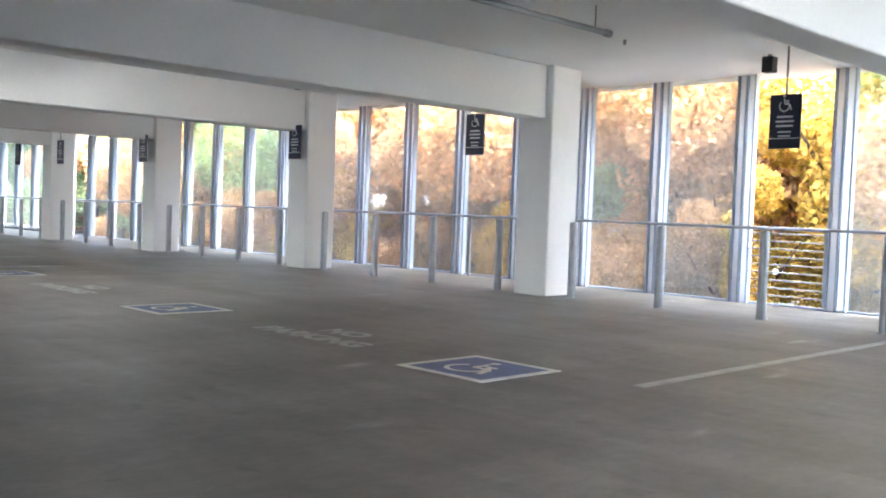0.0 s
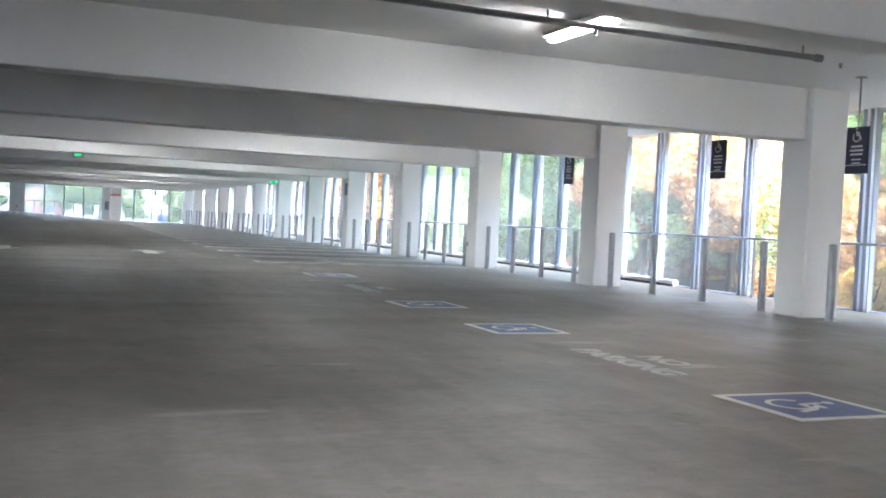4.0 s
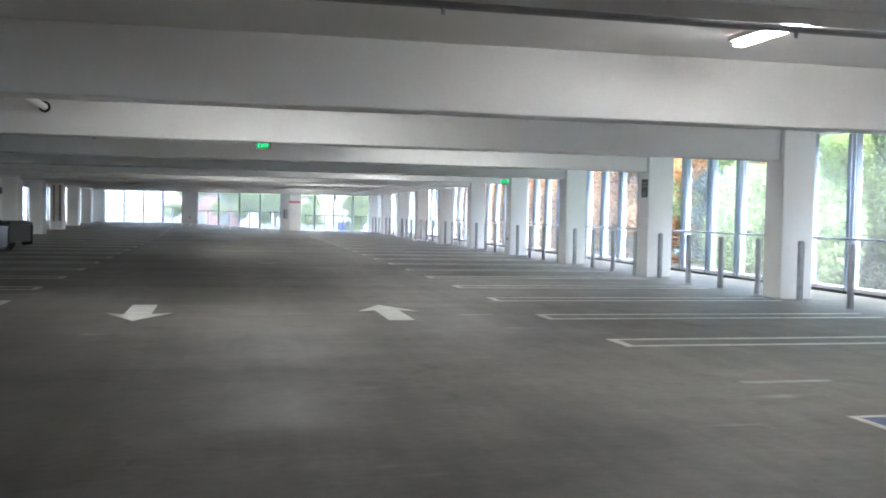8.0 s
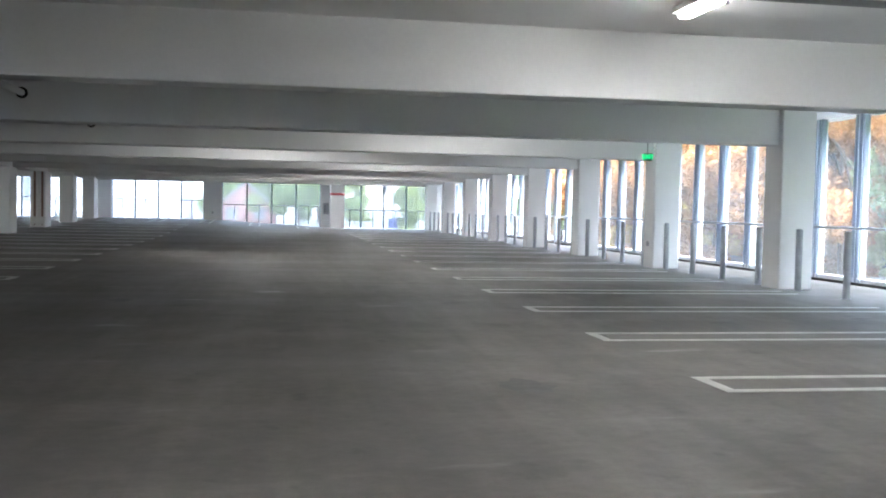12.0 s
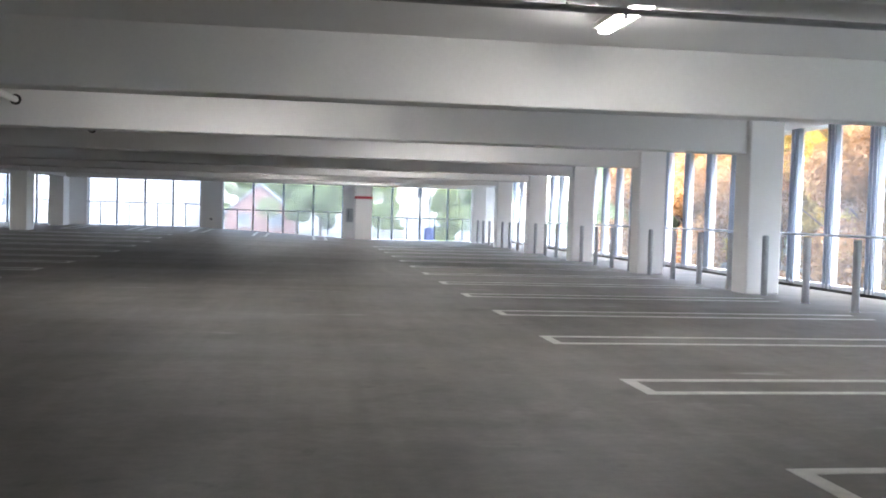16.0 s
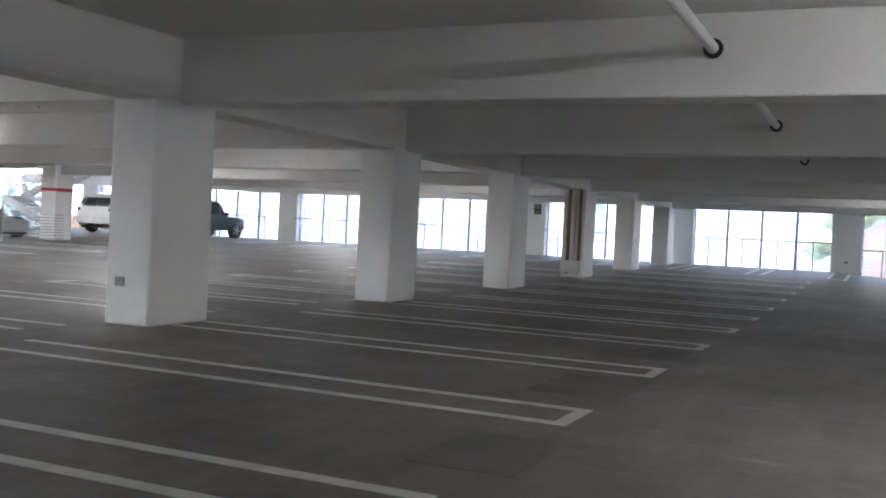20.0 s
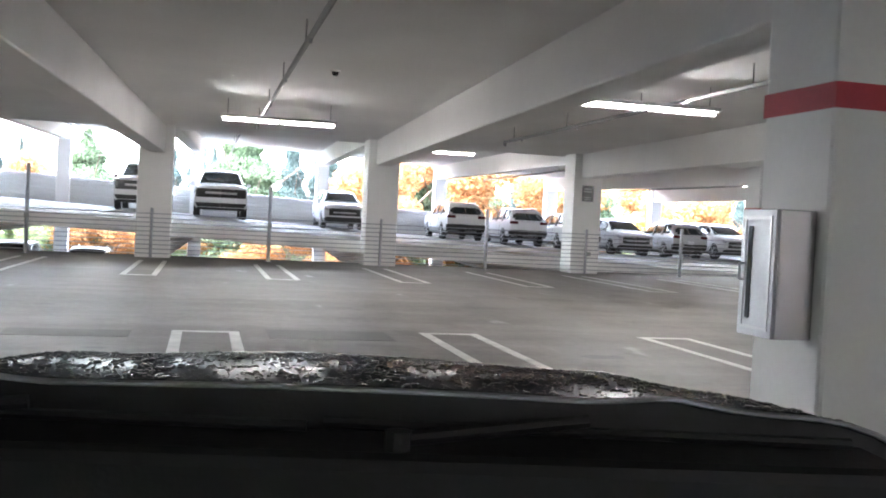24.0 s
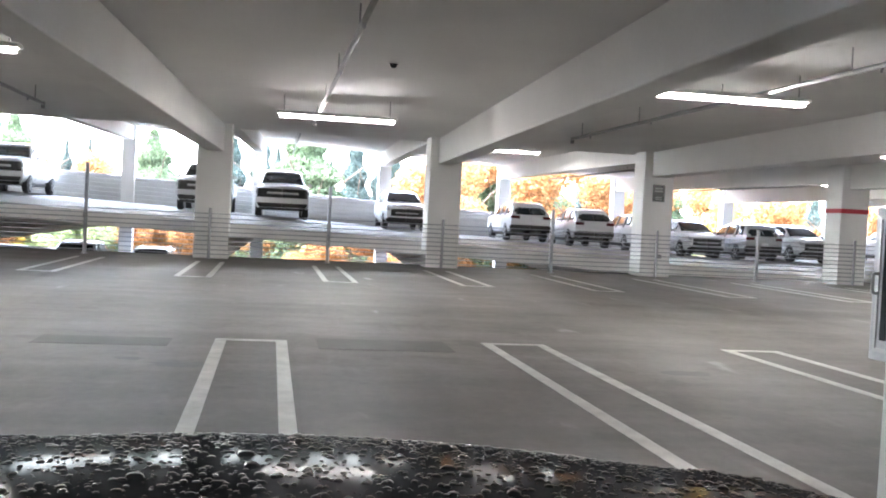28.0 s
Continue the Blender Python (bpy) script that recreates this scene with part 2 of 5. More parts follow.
M_TUBE = glow("lamp_tube", (1.0, 0.95, 0.88), 3.5)
M_EXIT = glow("exit_letters", (0.02, 0.9, 0.25), 0.05)
M_EXITB = mat("exit_sign_face", (0.05, 0.09, 0.06), 0.4, var=0.1, scale=6, fine=30, bump=0.0)
M_GROUND = mat("wet_paved_ground", (0.20, 0.205, 0.20), 0.5, var=0.3, scale=0.15, fine=12, bump=0.1)
M_BARK = mat("bark", (0.10, 0.075, 0.055), 0.85, var=0.35, scale=5, fine=30, bump=0.5)
M_ORANGE = leafy("orange_leaves", (0.58, 0.34, 0.14), (0.74, 0.50, 0.26), 0.34)
M_MAPLE = leafy("rust_leaves", (0.32, 0.16, 0.065), (0.46, 0.27, 0.125), 0.32)
M_YELLOW = leafy("yellow_leaves", (0.66, 0.44, 0.075), (0.80, 0.60, 0.17), 0.3)
M_GREEN = leafy("green_leaves", (0.24, 0.31, 0.14), (0.38, 0.45, 0.25), 0.25)
M_LIME = leafy("lime_leaves", (0.25, 0.31, 0.11), (0.4, 0.46, 0.2), 0.35)
M_CONIFER = leafy("conifer_needles", (0.05, 0.075, 0.07), (0.09, 0.125, 0.115), 0.3)
M_BRICK = mat("red_brick_far", (0.31, 0.20, 0.185), 0.8, var=0.15, scale=1, fine=14, bump=0.1)
M_PALE = mat("pale_render", (0.6, 0.6, 0.61), 0.7, var=0.06, scale=0.6, fine=14, bump=0.1)
M_FARGLASS = mat("far_window_glass", (0.20, 0.23, 0.27), 0.2, var=0.2, scale=1, fine=10, bump=0.0)
M_WHITECAR = mat("white_car_paint", (0.72, 0.73, 0.74), 0.22, var=0.03, scale=1, fine=20, bump=0.0)
M_SILVER = mat("silver_car_paint", (0.55, 0.56, 0.57), 0.25, 0.25, var=0.04, scale=1, fine=20, bump=0.0)
M_GREENCAR = mat("dark_green_car_paint", (0.009, 0.036, 0.042), 0.22, 0.1, var=0.05, scale=1, fine=20, bump=0.0)
M_LAMPLENS = mat("clear_lamp_lens", (0.6, 0.62, 0.65), 0.1, 0.3, var=0.08, scale=8, fine=30, bump=0.0)
M_TAIL = mat("red_tail_lens", (0.08, 0.012, 0.014), 0.15, var=0.1, scale=8, fine=30, bump=0.0)
M_TYRE = mat("tyre_rubber", (0.025, 0.025, 0.026), 0.75, var=0.2, scale=8, fine=50, bump=0.2)
M_RIM = mat("alloy_rim", (0.55, 0.55, 0.56), 0.35, 0.4, var=0.1, scale=8, fine=40, bump=0.0)
M_GRILLE = mat("black_grille", (0.02, 0.02, 0.02), 0.4, var=0.2, scale=8, fine=40, bump=0.0)
M_PARAPET = mat("pale_metal_cladding", (0.62, 0.63, 0.62), 0.5, 0.1, var=0.05, scale=1, fine=20, bump=0.03)

# ---- mesh helpers ----
def box(bm, x0, x1, y0, y1, z0, z1, bevel=0.0):
    """A box with slightly rounded edges."""
    v = [bm.verts.new((x, y, z)) for x in (x0, x1) for y in (y0, y1) for z in (z0, z1)]
    fs = [bm.faces.new([v[i] for i in f]) for f in
          ((0, 1, 3, 2), (4, 6, 7, 5), (0, 4, 5, 1), (2, 3, 7, 6), (0, 2, 6, 4), (1, 5, 7, 3))]
    if bevel:
        es = list({e for f in fs for e in f.edges})
        bmesh.ops.bevel(bm, geom=es, offset=bevel, segments=2, affect='EDGES', profile=0.5)
    return bm


def tube(bm, a, b, r, n=10, r2=None):
    """A round bar from a to b."""
    a, b = Vector(a), Vector(b)
    m = (b - a).to_track_quat('Z', 'Y').to_matrix().to_4x4()
    m.translation = (a + b) / 2
    bmesh.ops.create_cone(bm, cap_ends=True, segments=n, radius1=r, radius2=r if r2 is None else r2,
                          depth=(b - a).length, matrix=m)
    return bm


def prism(bm, pts, z0, z1):
    """An upright prism over a polygon in plan."""
    lo = [bm.verts.new((x, y, z0)) for x, y in pts]
    hi = [bm.verts.new((x, y, z1)) for x, y in pts]
    n = len(pts)
    bm.faces.new(hi)
    bm.faces.new(lo[::-1])
    for i in range(n):
        bm.faces.new((lo[i], lo[(i + 1) % n], hi[(i + 1) % n], hi[i]))
    return bm


def meshed(name, bm, material, smooth=False):
    bmesh.ops.recalc_face_normals(bm, faces=bm.faces)
    me = bpy.data.meshes.new(name)
    bm.to_mesh(me)
    bm.free()
    me.materials.append(material)
    if smooth:
        for p in me.polygons:
            p.use_smooth = True
    return me


def part(name, bm, material, parent, label="", smooth=False):
    ob = new(name, meshed(name, bm, material, smooth))
    ob.parent = parent
    if label:
        ob["label"] = label
    return ob


def part_of(name, me, parent, at=(0, 0, 0)):
    """Another piece on shared mesh data."""
    ob = new(name, me)
    ob.parent = parent
    ob.location = at
    return ob


def thing(name, label, category, group="", kind="", at=(0, 0, 0), turn=0):
    ob = new(name)
    ob.empty_display_size = 0.2
    ob.matrix_world = pose(*at, 0, 0, turn)
    return tagged(ob, label, category, group, kind)


def solid(name, bm, material, label="", category="", group="", kind="", smooth=False):
    ob = new(name, meshed(name, bm, material, smooth))
    return tagged(ob, label, category, group, kind)


B = bmesh.new
BAY = 5.5
KMIN, KMAX = -4, 13          # bays along the hall
Y0, Y1 = -27.0, 73.4         # ends of the deck
XF, XG, XH, XK = 8.94, -8.91, -28.75, -48.4   # faces of the column rows
SKEW = {XF: -0.27, XG: -0.10, XH: 0.75, XK: 1.52}    # the cross beams run a little askew of the rows
BOT, TOP = 2.44, 3.16        # underside of beams, of slab


def deck_z(x, y):
    """The deck is level but for a gentle rise towards the north end, away from the facade."""
    return 0.38 * max(0.0, min(1.0, (y - 53.0) / 20.4)) * max(0.0, min(1.0, (3.5 - x) / 6.9))


def ramp_z(y, x=-45.0):
    """Height of the sloping parking ramp beside the H row; it also falls a little towards the hall."""
    return max(deck_z(x, y), 1.40 - 0.0457 * (y - 25.4) - 0.0115 * (x + 48.4))


# ---- setting ----
bm = B()
lim = 600.0
gx = [-lim, -200, -90, -60, -48.6, -40, -30, -26, -16, -8, 0, 11.3, 14, 20, 40, 90, 200, lim]
gy = [-lim, -200, -90, -40, -27, 0, 30, 60, 73.5, 80, 100, 140, 220, lim]
def ground_z(x):
    if x > -10:
        return -0.55
    if x < -26:
        return -4.0
    return -0.55 - 3.45 * (-10 - x) / 16
vs = [[bm.verts.new((x, y, ground_z(x))) for y in gy] for x in gx]
for i in range(len(gx) - 1):
    for j in range(len(gy) - 1):
        bm.faces.new((vs[i][j], vs[i + 1][j], vs[i + 1][j + 1], vs[i][j + 1]))
solid("ground", bm, M_GROUND, "wet grey ground round the garage", "ground", kind="structure")

bm = B()
fx = [-29.95, -16.0, -3.4, -1.7, 0.0, 1.7, 3.5, 11.3]
fy = [Y0, 10.0, 53.0] + [53.0 + 20.4 * i / 8 for i in range(1, 9)]
top = [[bm.verts.new((x, y, deck_z(x, y))) for y in fy] for x in fx]
low = [[bm.verts.new((x, y, deck_z(x, y) - 0.28)) for y in fy] for x in fx]
for i in range(len(fx) - 1):
    for j in range(len(fy) - 1):
        bm.faces.new((top[i][j], top[i + 1][j], top[i + 1][j + 1], top[i][j + 1]))
        bm.faces.new((low[i][j], low[i][j + 1], low[i + 1][j + 1], low[i + 1][j]))
rim = [(i, 0) for i in range(len(fx))] + [(len(fx) - 1, j) for j in range(1, len(fy))] + [(i, len(fy) - 1) for i in range(len(fx) - 2, -1, -1)] + [(0, j) for j in range(len(fy) - 2, 0, -1)]
for (a, b), (c, d) in zip(rim, rim[1:] + rim[:1]):
    bm.faces.new((top[a][b], low[a][b], low[c][d], top[c][d]))
floor = solid("floor", bm, M_FLOOR, "grey-brown coated concrete parking deck", "floor", kind="structure")
bm = B()
box(bm, -29.95, 11.6, Y0, Y1, TOP, TOP + 0.3)
ceiling = solid("ceiling", bm, M_SOFFIT, "white-painted concrete slab soffit", "ceiling", kind="structure")


def sheet(bm, x0, x1, ys, f, t):
    """A slab that follows f(y), t thick."""
    rows = [[bm.verts.new((x, y, f(y, x) + d)) for x in (x0, x1) for d in (0, -t)] for y in ys]
    for a, b in zip(rows, rows[1:]):
        bm.faces.new((a[0], a[2], b[2], b[0]))
        bm.faces.new((a[1], b[1], b[3], a[3]))
        bm.faces.new((a[0], b[0], b[1], a[1]))
        bm.faces.new((a[2], a[3], b[3], b[2]))
    bm.faces.new((rows[0][0], rows[0][1], rows[0][3], rows[0][2]))
    bm.faces.new((rows[-1][0], rows[-1][2], rows[-1][3], rows[-1][1]))


def riser(bm, x0, x1, ys, lo, hi):
    """An upright strip between two heights that follow y."""
    rows = [[bm.verts.new((x, y, f(y))) for x in (x0, x1) for f in (hi, lo)] for y in ys]
    for a, b in zip(rows, rows[1:]):
        for p, q in ((0, 2), (3, 1), (1, 0), (2, 3)):
            bm.faces.new((a[p], a[q], b[q], b[p]))
    for r in (rows[0], rows[-1]):
        bm.faces.new((r[0], r[1], r[3], r[2]))


RY = [-10, 0, 10, 20, 30, 40, 46, 51, 53, 55.4, 57, 60, 73.4]
bm = B()
sheet(bm, -49.0, -30.25, RY, ramp_z, 0.3)
solid("floor_ramp", bm, M_FLOOR, "sloping grey concrete parking ramp", "ramp floor", kind="structure")
bm = B()
sheet(bm, -49.0, -30.25, RY, lambda y, x: ramp_z(y, x) + TOP + 0.4, 0.3)
solid("ceiling_ramp", bm, M_SOFFIT, "white-painted sloping slab soffit", "ceiling", kind="structure")
bm = B()
sheet(bm, -49.0, -30.25, RY, lambda y, x: ramp_z(y, x) - 3.35, 0.25)
solid("floor_lower", bm, M_FLOOR, "grey concrete deck of the level below", "floor", kind="structure")
bm = B()
riser(bm, -30.24, -29.956, RY, lambda y: TOP + 0.01, lambda y: ramp_z(y, -30.25) + TOP + 0.42)
solid("ceiling_riser", bm, M_SOFFIT, "white-painted upstand between the two slabs", "ceiling", kind="structure")
bm = B()
riser(bm, -30.246, -30.2, RY[:8], lambda y: ramp_z(y, -30.25) - 0.31, lambda y: ramp_z(y, -30.25) + 0.02)
solid("trim_ramp", bm, M_WALL, "pale painted edge of the ramp slab", "slab edge", kind="structure")
bm = B()
sheet(bm, -30.24, -29.96, [53.0, 60.0, Y1], lambda y, x: deck_z(x, y) - 0.001, 0.28)
solid("floor_link", bm, M_FLOOR, "grey concrete strip joining deck and ramp", "floor", kind="structure")
bm = B()
box(bm, -48.6, 11.6, Y0 - 0.3, Y0, -4, TOP + 0.3)
solid("wall_south", bm, M_WALL, "plain white-painted end wall", "wall", kind="structure")

# beams over the hall, the second bay and the ramp
def slant_beam(x0, y0, x1, y1, b0, b1, t0, t1, label, group):
    """A cross beam from (x0, y0) to (x1, y1), 0.4 m wide, with its own heights at both ends."""
    bm = B()
    v = [bm.verts.new((x, y + d, z)) for x, y, lo, hi in ((x0, y0, b0, t0), (x1, y1, b1, t1)) for d in (-0.2, 0.2) for z in (lo, hi)]
    for f in ((0, 1, 3, 2), (4, 6, 7, 5), (0, 4, 5, 1), (2, 3, 7, 6), (0, 2, 6, 4), (1, 5, 7, 3)):
        bm.faces.new([v[i] for i in f])
    bmesh.ops.bevel(bm, geom=list(bm.edges), offset=0.02, segments=2, affect='EDGES', profile=0.5)
    return solid("beam", bm, M_BEAM, label, "beam", group, "structure")


for k in range(KMIN, KMAX + 1):
    y = BAY * k
    slant_beam(XG, y + SKEW[XG], XF, y + SKEW[XF], BOT, BOT, TOP - 0.002, TOP - 0.002, "deep white-painted concrete cross beam", "cross beams")
    slant_beam(XH, y + SKEW[XH], XG - 0.6, y + SKEW[XG], BOT + 0.08, BOT + 0.06, TOP - 0.002, TOP - 0.002, "deep white-painted concrete cross beam", "cross beams")
    if k >= 0:
        zh, zk = ramp_z(y, XH), ramp_z(y, XK)
        if y < 66:
            slant_beam(XK, y + SKEW[XK], XH - 0.75, y + SKEW[XH], zk + 2.6, zh + 2.6, zk + TOP + 0.096, zh + TOP + 0.096, "white-painted concrete beam over the ramp", "ramp beams")
        if y < 56:
            slant_beam(XK, y + SKEW[XK], XH - 0.75, y + SKEW[XH], zk - 0.95, zh - 0.95, zk - 0.304, zh - 0.304, "white-painted concrete beam under the ramp", "beams below the ramp")
bm = B()
box(bm, XG - 0.5, XG - 0.003, Y0, Y1, BOT + 0.004, TOP - 0.004, 0.02)
solid("girder", bm, M_BEAM, "long white-painted concrete girder over a column row", "girder", kind="structure")


def column(x0, x1, y0, y1, z0, z1, label="square white-painted concrete column", group="columns"):
    bm = B()
    box(bm, x0, x1, y0, y1, z0, z1, 0.025)
    return solid("column", bm, M_WALL, label, "column", group)


for k in range(KMIN, KMAX + 1):
    y = BAY * k
    column(XF, XF + 0.62, y - 0.58, y, 0, TOP - 0.001, group="facade columns")
    column(XG - 0.6, XG, y - 0.68, y + 0.33, 0, TOP - 0.001, "broad white-painted concrete column with chamfered edges", "inner columns")
    if 0 <= k < 12:
        column(XH - 0.72, XH, y + 0.35, y + 1.15, -4 if k < 10 else 0, ramp_z(y, XH) + TOP + 0.09, "white-painted concrete column beside the ramp", "ramp columns")
    if 0 <= k < 13:
        column(XK - 0.5, XK, y + 1.25, y + 1.8, -4, ramp_z(y, XK) + TOP + 0.09, "white-painted concrete column at the outer parapet", "outer columns")

# ---- east facade: curtain wall, guard rail and bollards ----
XW = 11.08     # inner face of the mullions
window_1 = thing("window_1", "tall curtain wall of glass between pale aluminium mullions", "curtain wall", kind="structure")
bm = B()
box(bm, -0.05, 0.05, -0.014, 0.014, 0.0, 3.15, 0.005)
me_core = meshed("mullion", bm, M_ALUD)
bm = B()
box(bm, 0.0, 0.02, -0.115, -0.016, 0.0, 3.15, 0.003)
me_fina = meshed("mullion_cover", bm, M_FRIT)
bm = B()
box(bm, 0.0, 0.02, 0.016, 0.115, 0.0, 3.15, 0.003)
me_finb = meshed("mullion_cover", bm, M_FRIT)
bm = B()
box(bm, -0.05, 0.05, 0.117, 0.143, 0.0, 3.15, 0.004)
me_edge = meshed("mullion_gasket", bm, M_ALUD)
bm = B()
box(bm, 0.0, 0.02, 0.143, 1.375 - 0.143, 0.14, 3.15)
me_pane = meshed("pane", bm, M_GLASS)
bm = B()
box(bm, 0.0, 0.02, 0.143, 1.375 - 0.143, 0.03, 3.15)
me_long = meshed("pane", bm, M_GLASS)
bm = B()
box(bm, -0.01, 0.12, 0, BAY, 0.0, 0.13, 0.01)
me_sill = meshed("sill", bm, M_ALU)
bm = B()
box(bm, 0.02, 0.1, 0, BAY, 0.0, 0.025, 0.005)
me_low = meshed("sill", bm, M_ALUD)
bm = B()
box(bm, -0.05, -0.012, 0, BAY, 0.0, 0.05, 0.005)
me_gap = meshed("sill_gasket", bm, M_BLACK)
bm = B()
box(bm, 0.055, 0.15, -0.03, 0.03, 0.0, 3.15, 0.005)
me_fin = meshed("outer_fin", bm, M_ALU)
ny0, ny1 = KMIN * 4, KMAX * 4 + 4
for i in range(ny0, ny1):
    y = i * 1.375 + 0.45
    part_of("mullion", me_core, window_1, (XW, y, 0))
    part_of("outer_fin", me_fin, window_1, (XW, y, 0))
    part_of("mullion_cover", me_fina, window_1, (XW, y, 0))
    part_of("mullion_cover", me_finb, window_1, (XW, y, 0))
    part_of("mullion_gasket", me_edge, window_1, (XW, y, 0))
    part_of("mullion_gasket", me_edge, window_1, (XW, y - 0.26, 0))
    if i % 16 == 5:         # every fourth bay has one segment without glass, closed by cables
        g = thing("cable_guard", "taut steel cables across an open segment of the glass wall", "cable guard", "cable guards", at=(XW - 0.02, y, 0))
        for n in range(9):
            bm = B()
            tube(bm, (0, 0.146, 0.14 + 0.105 * n), (0, 1.375 - 0.146, 0.14 + 0.105 * n), 0.0085, 6)
            part("cable", bm, M_PIPEG, g)
        for n in (0.146, 1.375 - 0.146):
            part("stop", box(B(), -0.015, 0.015, n - 0.002, n + 0.03 if n < 1 else n + 0.002, 0.06, 1.06, 0.003), M_ALUD, g)
    elif i < ny1 - 1:
        p = part_of("pane", me_pane if i >= 8 else me_long, window_1, (XW + 0.03, y, 0))
        p.visible_shadow = False
for k in range(KMIN, KMAX + 1):
    part_of("sill", me_sill if k >= 2 else me_low, window_1, (XW - 0.02, BAY * k - 0.2, 0.001))
    if k >= 2:
        part_of("sill_gasket", me_gap, window_1, (XW - 0.02, BAY * k - 0.2, 0.001))

# cable guard rail inside the glass, one length a bay
def guard_rail(length, label, posts=2, cables=9, height=1.05, group="guard rails"):
    g = thing("guard_rail", label, "guard rail", group)
    bm = B()
    tube(bm, (0, 0, height), (0, length, height), 0.022, 8)
    part("top_rail", bm, M_STEEL, g)
    bm = B()
    tube(bm, (0, 0, 0), (0, length, 0), 0.005, 5)
    me = meshed("cable", bm, M_STEEL)
    for i in range(cables):
        part_of("cable", me, g, (0, 0, 0.12 + i * (height - 0.16) / cables))
    bm = B()
    box(bm, -0.02, 0.02, -0.02, 0.02, 0, height - 0.005, 0.004)
    me = meshed("post", bm, M_STEEL)
    for i in range(posts):
        part_of("post", me, g, (0, length * (i + 0.5) / posts, 0))
    return g


g0 = guard_rail(BAY - 0.02, "steel guard rail before the glass", 1, 0)
g0.matrix_world = pose(XW - 0.2, KMIN * BAY, 0)
for k in range(KMIN + 1, KMAX):
    copy_thing(g0, pose(XW - 0.2, k * BAY, 0))

# steel bollards
b0 = thing("bollard", "round galvanised steel bollard on the deck", "bollard", "bollards along the glass")
bm = B()
tube(bm, (0, 0, 0.0), (0, 0, 1.02), 0.055, 16)
part("pipe", bm, M_STEEL, b0, smooth=False)
bm = B()
tube(bm, (0, 0, 1.02), (0, 0, 1.035), 0.055, 16, 0.03)
part("cap", bm, M_STEEL, b0)
bm = B()
tube(bm, (0, 0, 0.0), (0, 0, 0.012), 0.075, 16)
part("base_ring", bm, M_STEEL, b0)
b0.matrix_world = pose(9.13, KMIN * BAY + 0.47, 0)
for k in range(KMIN, KMAX):
    for i, o in enumerate((0.47, 1.86, 3.24, 4.62)):
        if k > KMIN or i:
            copy_thing(b0, pose(9.13, k * BAY + o, 0))

# ---- north end: columns, glass, rail ----
window_2 = thing("window_2", "far end wall of glass with slim dark mullions", "window wall", kind="structure")
NORTH = [-45, -38.9, -32.9, -26.8, -20.8, -14.8, -8.85, -2.9, 3.6, 9.9]
for a, b in zip(NORTH, NORTH[1:]):
    x0, x1 = a + 0.5, b - 0.5
    n = 4
    for i in range(n + 1):
        bm = B()
        x = x0 + (x1 - x0) * i / n
        box(bm, x - 0.04, x + 0.04, 73.0, 73.12, 0, BOT + 0.16, 0.006)
        part("mullion", bm, M_ALUD, window_2)
    for i in range(n):
        bm = B()
        box(bm, x0 + (x1 - x0) * i / n + 0.041, x0 + (x1 - x0) * (i + 1) / n - 0.041, 73.05, 73.07, 0.02, BOT + 0.14)
        part("pane", bm, M_GLASSN, window_2).visible_shadow = False
    g = guard_rail(x1 - x0, "slim steel guard rail before the end glass", 4, 7, 1.05, "end guard rails")
    g.matrix_world = pose(x0, 72.6, deck_z((x0 + x1) / 2, 72.6), 0, 0, -90)
for x in NORTH[1:]:
    column(x - 0.5, x + 0.5, 72.75, 73.35, 0, TOP - 0.001, "white-painted concrete column in the end wall", "end columns")
bm = B()
box(bm, -48.6, 11.6, 72.7, 73.38, BOT + 0.16, TOP - 0.005, 0.02)
solid("beam", bm, M_BEAM, "white-painted concrete edge beam over the end glass", "beam", kind="structure")

# ---- paint on the deck ----
def hairpin(x0, x1, y, w=0.62, t=0.1):
    """A stall line: two parallel strokes joined at x0."""
    bm = B()
    s = 1 if x1 > x0 else -1
    box(bm, min(x0, x0 + s * t), max(x0, x0 + s * t), y - w / 2, y + w / 2, 0.0, 0.004)
    a, b = sorted((x0 + s * t, x1))
    box(bm, a, b, y - w / 2, y - w / 2 + t, 0.0, 0.004)
    box(bm, a, b, y + w / 2 - t, y + w / 2, 0.0, 0.004)
    for v in bm.verts:
        v.co.z += deck_z(v.co.x, v.co.y)
    return solid("stall_marking", bm, M_LINE, "white hairpin stall line painted on the deck", "floor marking", "stall lines", "structure")


for i in range(19):
    hairpin(3.66 + 0.012 * i, 8.8, 16.19 + 2.605 * i)
for i in range(-10, 9):
    hairpin(-3.57, -8.88, 44.0 + 2.57 * i, 0.66)
for i in range(-7, 12):
    hairpin(-14.6 - 0.2 * (i in (1, 2)), -9.57, 34.99 + 2.51 * i, 0.64)
for i in range(-4, 12):
    hairpin(-22.4 - 0.3 * (i in (2, 3)), -27.3, 33.85 + 2.51 * i)
for i in range(0, 12):
    y = 67.6
    bm = B()
    x = 4.0 - 2.5 * i - 2.0
    for d in (-0.3, 0.2):
        box(bm, x + d, x + d + 0.1, y, 72.3, 0.0, 0.004)
    box(bm, x - 0.2, x + 0.2, y, y + 0.1, 0, 0.004)
    for v in bm.verts:
        v.co.z += deck_z(v.co.x, v.co.y) + 0.003
    solid("stall_marking", bm, M_LINE, "white hairpin stall line painted on the deck", "floor marking", "end stall lines", "structure")


